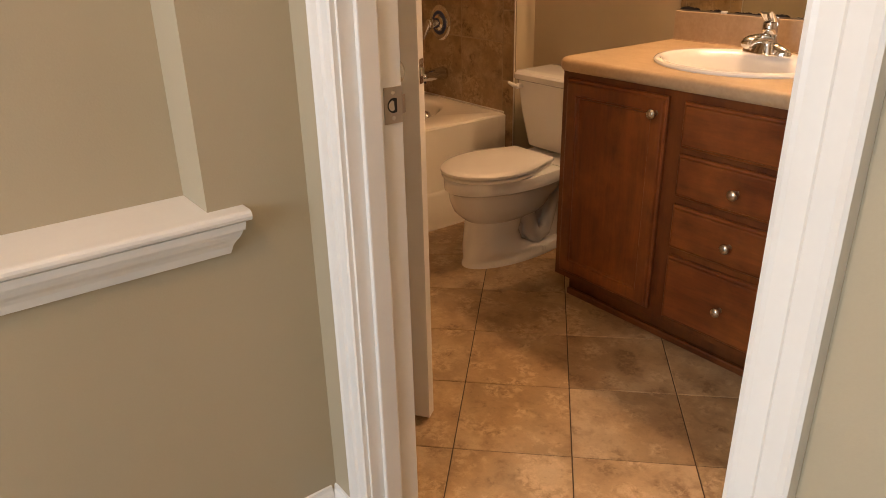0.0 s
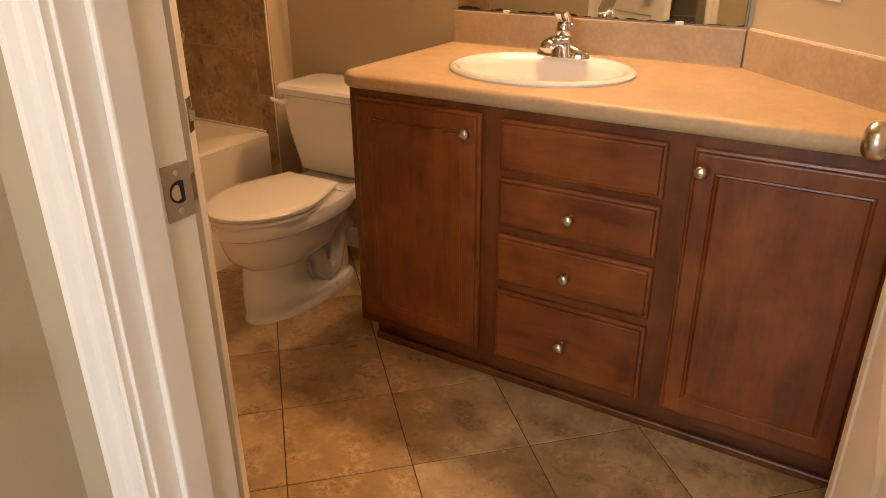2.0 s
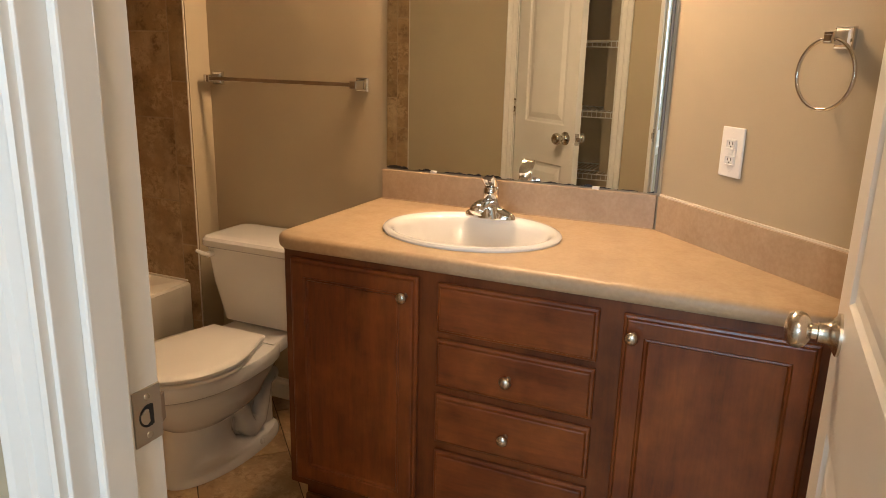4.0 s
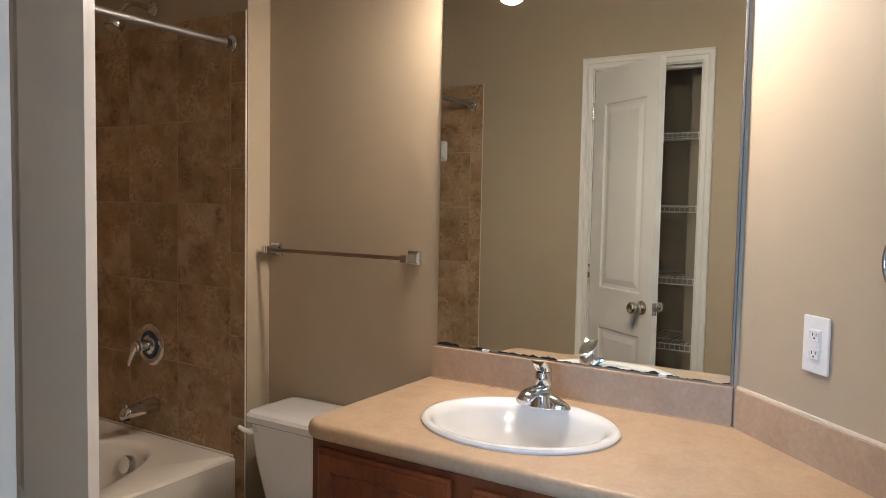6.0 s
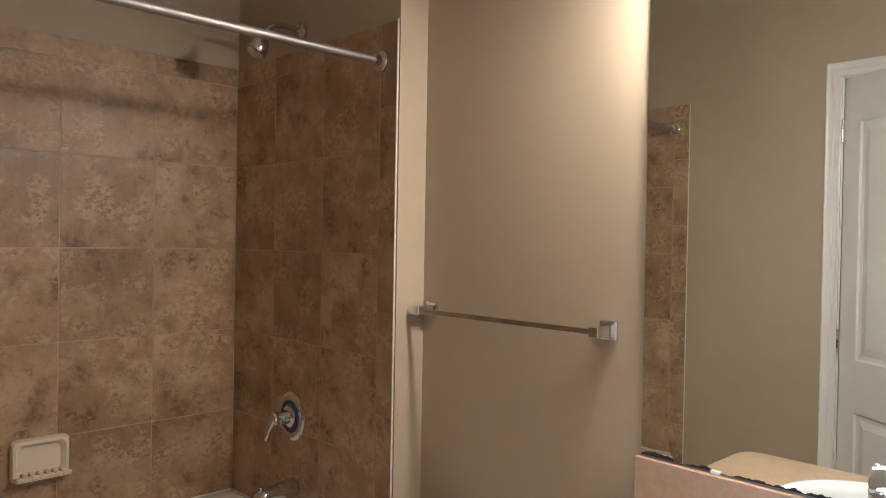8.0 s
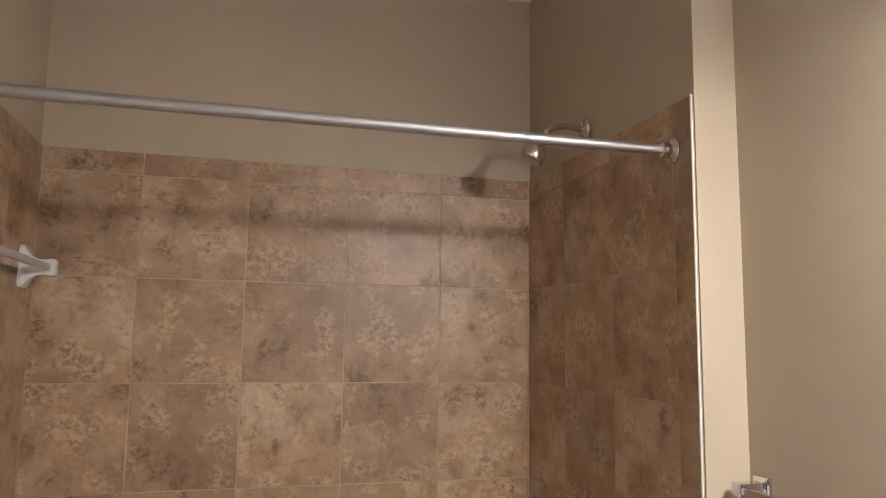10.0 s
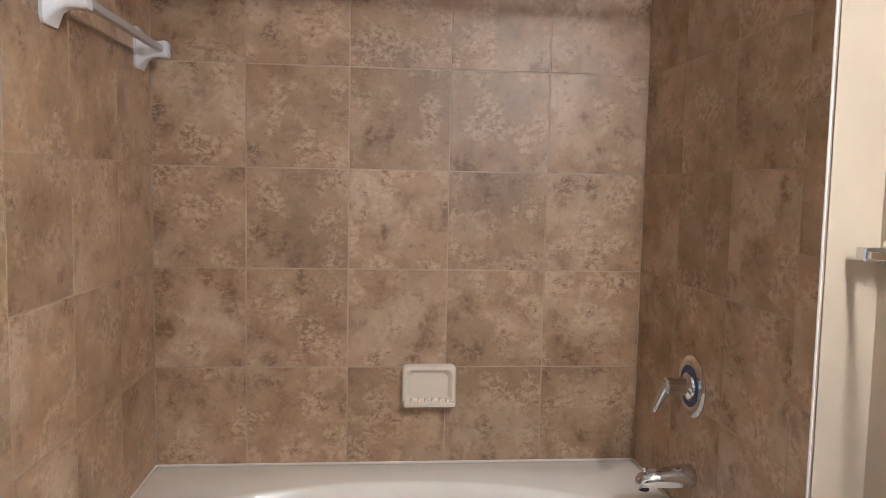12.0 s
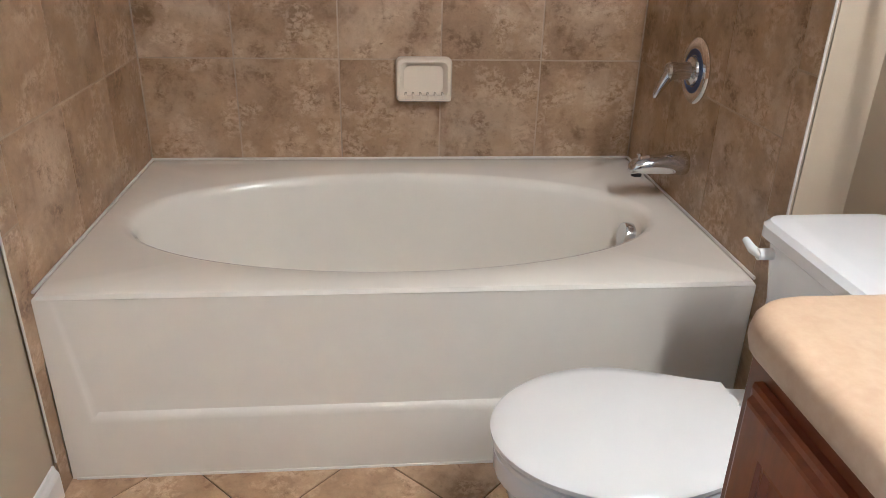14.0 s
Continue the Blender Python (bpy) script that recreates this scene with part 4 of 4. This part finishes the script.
cb = tube([(TX0 + 0.003, TY1 - 0.002, RIM + 0.001), (TX1 - 0.003, TY1 - 0.002, RIM + 0.001)], 0.004, 6)
for x in (TX0 + 0.002, TX1 - 0.002):
    tube([(x, TY0 + 0.01, RIM + 0.001), (x, TY1 - 0.003, RIM + 0.001)], 0.004, 6, cb)
part("caulk_bead", cb, M_CAULK, tub, "white caulk bead along the tile")
part("caulk_bead", tube([(TX0 + 0.01, TY0 - 0.001, 0.001), (TX1 - 0.01, TY0 - 0.001, 0.001)], 0.004, 6), M_CAULK, tub, "white caulk bead on the floor")

# ---- shower fittings ----
ROD_Y, ROD_Z = 2.603, 1.973
rod = thing("shower_rod", (1.56, ROD_Y, ROD_Z), 0, "brushed steel shower curtain rod across the alcove", "curtain rod")
part("rod", tube([(0.806, ROD_Y, ROD_Z), (2.314, ROD_Y, ROD_Z)], 0.0127, 20), M_ROD, rod, "", True)
for x, s in ((0.8005, 1), (2.3195, -1)):
    part("flange", lathe([(0.031, 0.0), (0.031, 0.004), (0.026, 0.009), (0.018, 0.012), (0.0165, 0.030), (0.0135, 0.032)], pose(x, ROD_Y, ROD_Z) @ pose(0, 0, 0, 0, 90 * s, 0), 24), M_CHROME, rod, "chrome flange", True)

head = thing("wall_shower", (2.32, 3.045, 2.147), 0, "brushed nickel shower head on a bent arm", "shower head")
part("flange", lathe([(0.030, 0.0), (0.030, 0.003), (0.024, 0.009), (0.011, 0.013)], pose(2.3195, 3.045, 2.147) @ pose(0, 0, 0, 0, -90, 0), 24), M_NICKEL, head, "", True)
part("shower_arm", tube([(2.318, 3.045, 2.147), (2.26, 3.045, 2.152), (2.225, 3.045, 2.147), (2.20, 3.045, 2.130), (2.185, 3.045, 2.108)], 0.0095, 14), M_NICKEL, head, "", True)
dirn = (Vector((2.150, 3.045, 2.045)) - Vector((2.188, 3.045, 2.112)))
hm = Matrix.Translation((2.188, 3.045, 2.112)) @ dirn.to_track_quat("Z", "Y").to_matrix().to_4x4()
part("spray_head", lathe([(0.012, 0.0), (0.015, 0.006), (0.014, 0.014), (0.021, 0.024), (0.031, 0.040), (0.035, 0.058), (0.034, 0.074), (0.030, 0.080), (0.027, 0.078), (0.0001, 0.076)], hm, 28), M_NICKEL, head, "", True)

valve = thing("shower_valve", (2.32, 3.062, 0.830), 0, "chrome shower valve with a round plate and lever", "shower valve")
vm = pose(2.3195, 3.062, 0.830) @ pose(0, 0, 0, 0, -90, 0)
part("escutcheon", lathe([(0.083, 0.0), (0.083, 0.003), (0.078, 0.007), (0.060, 0.0095), (0.056, 0.0085)], vm, 40), M_CHROME, valve, "", True)
part("dial_ring", lathe([(0.056, 0.008), (0.056, 0.0095), (0.040, 0.0100), (0.040, 0.008)], vm, 40), M_BLUE, valve, "dark blue dial ring", True)
part("hub", lathe([(0.038, 0.008), (0.036, 0.016), (0.024, 0.022), (0.021, 0.050), (0.023, 0.056), (0.023, 0.072), (0.018, 0.078), (0.0001, 0.080)], vm, 28), M_CHROME, valve, "", True)
part("lever_handle", tube([(2.256, 3.062, 0.832), (2.243, 3.062, 0.812), (2.231, 3.063, 0.789), (2.222, 3.064, 0.770), (2.219, 3.064, 0.760)], [0.018, 0.0145, 0.011, 0.009, 0.005], 16), M_CHROME, valve, "", True)

SPY, SPZ = 3.036, 0.592
spt = thing("tub_spout", (2.32, SPY, SPZ), 0, "chrome tub spout on the tile", "tub spout")
rings = []
for x, h, r, q in ((2.3195, 0.0, 0.031, 1.0), (2.314, 0.0, 0.033, 1.0), (2.300, 0.0, 0.0325, 1.0), (2.265, -0.001, 0.030, 0.97), (2.225, -0.003, 0.0275, 0.93), (2.195, -0.006, 0.0255, 0.90), (2.178, -0.010, 0.0235, 0.86), (2.169, -0.015, 0.0185, 0.80), (2.166, -0.019, 0.010, 0.7)):
    rings.append([Vector((x, SPY + r * math.cos(t), SPZ + h + q * r * math.sin(t))) for t in (2 * math.pi * i / 24 for i in range(24))])
part("spout", loft(rings), M_CHROME, spt, "", True)
part("diverter_knob", lathe([(0.004, 0), (0.004, 0.008), (0.007, 0.010), (0.007, 0.014), (0.0001, 0.016)], pose(2.190, SPY, SPZ + 0.012), 14), M_CHROME, spt, "", True)
part("spout_mouth", lathe([(0.014, 0.0), (0.014, 0.008)], pose(2.188, SPY, SPZ - 0.035), 16), M_HOLE, spt, "dark spout mouth")

# ceramic soap dish on the back tile
soap = thing("soap_dish", (1.642, 3.47, 0.73), 0, "almond ceramic soap dish set on the back wall tile", "soap dish")
sx0, sx1, sz0, sz1 = 1.557, 1.729, 0.656, 0.791


def plate(i, y, lift=0.0):
    r = 0.018
    return [Vector((p.x, y, p.y)) for p in [Vector((q.x, q.y, 0)) for q in rounded(sx0 + i, sx1 - i, sz0 + i + lift, sz1 - i, r, 0, 4)]]


part("dish", loft([plate(0.0, 3.4795), plate(0.0, 3.462), plate(0.005, 3.453), plate(0.013, 3.451), plate(0.020, 3.458), plate(0.026, 3.470)]), M_ALMOND, soap, "", True)
lip = bmesh.new()
prism([(3.470, sz0 + 0.010), (3.430, sz0 + 0.006), (3.415, sz0 + 0.014), (3.413, sz0 + 0.028), (3.420, sz0 + 0.030), (3.432, sz0 + 0.020), (3.470, sz0 + 0.022)], "x", sx0 + 0.006, sx1 - 0.006, lip)
bmesh.ops.bevel(lip, geom=lip.edges[:], offset=0.003, segments=2, affect="EDGES")
part("lip", lip, M_ALMOND, soap, "", True)
for i in range(6):
    x = sx0 + 0.030 + i * 0.0225
    part("rib", box(x - 0.004, x + 0.004, 3.412, 3.462, sz0 + 0.018, sz0 + 0.031, 0.003), M_ALMOND, soap, "", True)

# ceramic towel bar on the west tile
cbar = thing("ceramic_towel_bar", (0.80, 3.11, 1.72), 0, "white ceramic posts holding a grey plastic towel bar", "towel bar")
for y, s in ((2.800, 1), (3.368, -1)):
    def sq(h, x, dy=0.0, dz=0.0):
        return [Vector((x, p.x, p.y)) for p in rounded(y + dy - h[0], y + dy + h[0], 1.718 + dz - h[1], 1.718 + dz + h[1], min(h) * 0.35, 0, 4)]
    part("post", loft([sq((0.040, 0.058), 0.8005), sq((0.040, 0.058), 0.808), sq((0.034, 0.048), 0.814), sq((0.022, 0.030), 0.826), sq((0.018, 0.022), 0.842), sq((0.019, 0.022), 0.862), sq((0.022, 0.024), 0.876), sq((0.020, 0.022), 0.884), sq((0.012, 0.014), 0.887)]), M_CERAMIC, cbar, "glazed white post", True)
part("bar", box(0.856, 0.874, 2.812, 3.356, 1.709, 1.727, 0.003), M_GREYBAR, cbar, "grey plastic bar")

# ---- tiles ----
TILE_TOP, GAP = 2.085, 0.0018
ROWS_Z = (0.472, 0.781, 1.090, 1.398, 1.707, 2.015, TILE_TOP)
TILE_MESH = {}


def tile(parent, w, h, t, m, name="tile", material=None):
    """One tile w by h, proud by t along local z; alike tiles share their mesh."""
    key = (round(w, 4), round(h, 4), round(t, 4), name)
    if key not in TILE_MESH:
        bm = bmesh.new()
        b = 0.0012

        def ring(i, z):
            return [Vector((sx * (w / 2 - i), sy * (h / 2 - i), z)) for sx, sy in ((-1, -1), (1, -1), (1, 1), (-1, 1))]
        loft([ring(0, 0), ring(0, t - b), ring(b, t)], bm)
        me = bpy.data.meshes.new(name)
        bmesh.ops.recalc_face_normals(bm, faces=bm.faces[:])
        bm.to_mesh(me)
        bm.free()
        me.materials.append(material or M_TILE)
        TILE_MESH[key] = me
    ob = new(name, TILE_MESH[key])
    ob.parent = parent
    ob.matrix_basis = WORLD[parent].inverted() @ m
    return ob


back = tagged(part("tile_backing", box(0.797, 2.323, 3.4795, 3.4895, 0.44, TILE_TOP - 0.002), M_GROUT), "brown stone-look wall tile above the tub", "wall tile", "", "structure")
cols = (0.801, 1.077, 1.387, 1.696, 2.005, 2.319)
for x0, x1 in zip(cols, cols[1:]):
    for z0, z1 in zip(ROWS_Z, ROWS_Z[1:]):
        tile(back, x1 - x0 - 2 * GAP, z1 - z0 - 2 * GAP, 0.0035, Matrix.Translation(((x0 + x1) / 2, 3.482, (z0 + z1) / 2)) @ pose(0, 0, 0, 90, 0, 0))
TRIM_Z = (0.0, 0.31, 0.615, 0.92, 1.225, 1.530, 1.833, TILE_TOP)
for x, s, nm in ((0.7975, 1, "brown stone-look wall tile beside the towel bar"), (2.3225, -1, "brown stone-look wall tile round the shower valve")):
    bx = sorted((x + s * 0.0016, x - 0.0035 if s > 0 else x + 0.0065))
    g = box(bx[0], bx[1], 2.533, 3.478, 0.44, TILE_TOP - 0.002)
    box(bx[0], bx[1], 2.533, 2.578, 0.0, 0.44, bm=g)
    bk = tagged(part("tile_backing", g, M_GROUT), nm, "wall tile", "", "structure")
    ys = (3.4785, 3.197, 2.900, 2.606)
    for y1, y0 in zip(ys, ys[1:]):
        for z0, z1 in zip(ROWS_Z, ROWS_Z[1:]):
            tile(bk, z1 - z0 - 2 * GAP, y1 - y0 - 2 * GAP, 0.0025, Matrix.Translation((x, (y0 + y1) / 2, (z0 + z1) / 2)) @ pose(0, 0, 0, 0, 90 * s, 0))
    for z0, z1 in zip(TRIM_Z, TRIM_Z[1:]):
        y1 = 2.606 if z1 > 0.5 else 2.578
        tile(bk, z1 - z0 - 2 * GAP, y1 - 2.533 - GAP, 0.0025, Matrix.Translation((x, (2.533 + y1 - GAP) / 2, (z0 + z1) / 2)) @ pose(0, 0, 0, 0, 90 * s, 0), "trim_tile")
    part("edge_bead", tube([(x + s * 0.001, 2.531, 0.09), (x + s * 0.001, 2.531, TILE_TOP)], 0.0026, 8), M_CAULK, bk, "pale caulk bead along the tile edge")

# floor tiles laid at 45 degrees, cut where they meet the walls
SIDE = 0.3075
ux, uy = Vector((1, 1)).normalized(), Vector((1, -1)).normalized()
org = Vector((1.4615, 1.3325))
LIMITS = [((1, 0), 0.7035), ((-1, 0), -2.438), ((0, 1), 0.25), ((0, -1), -2.60), ((-1, 1), -1.575)]


def clipped(poly):
    for n, c in LIMITS:
        out = []
        for a, b in zip(poly, poly[1:] + poly[:1]):
            da, db = a.x * n[0] + a.y * n[1] - c, b.x * n[0] + b.y * n[1] - c
            if da >= 0:
                out.append(a)
            if (da >= 0) != (db >= 0):
                out.append(a + (b - a) * (da / (da - db)))
        poly = out
        if len(poly) < 3:
            return []
    return poly


for i in range(-9, 10):
    for j in range(-9, 10):
        p = [org + ux * SIDE * (i + a) + uy * SIDE * (j + b) for a, b in ((0, 0), (1, 0), (1, 1), (0, 1))]
        c = sum(p, Vector((0, 0))) / 4
        p = [c + (q - c) * (1 - 2 * 0.0016 / SIDE) for q in p]
        q = clipped(p)
        if not q:
            continue
        if len(q) == 4 and all((a - b).length < 1e-6 for a, b in zip(p, q)):
            tile(floor, SIDE - 0.0032, SIDE - 0.0032, 0.0025, Matrix.Translation((c.x, c.y, -0.0025)) @ pose(0, 0, 0, 0, 0, 45), "floor_tile", M_FLOOR)
        else:
            bm = bmesh.new()
            mid = sum(q, Vector((0, 0))) / len(q)
            loft([[Vector((v.x, v.y, -0.003)) for v in q], [Vector((v.x, v.y, -0.0012)) for v in q], [Vector((*(mid + (v - mid) * 0.992), 0)) for v in q]], bm)
            part("floor_tile", bm, M_FLOOR, floor)
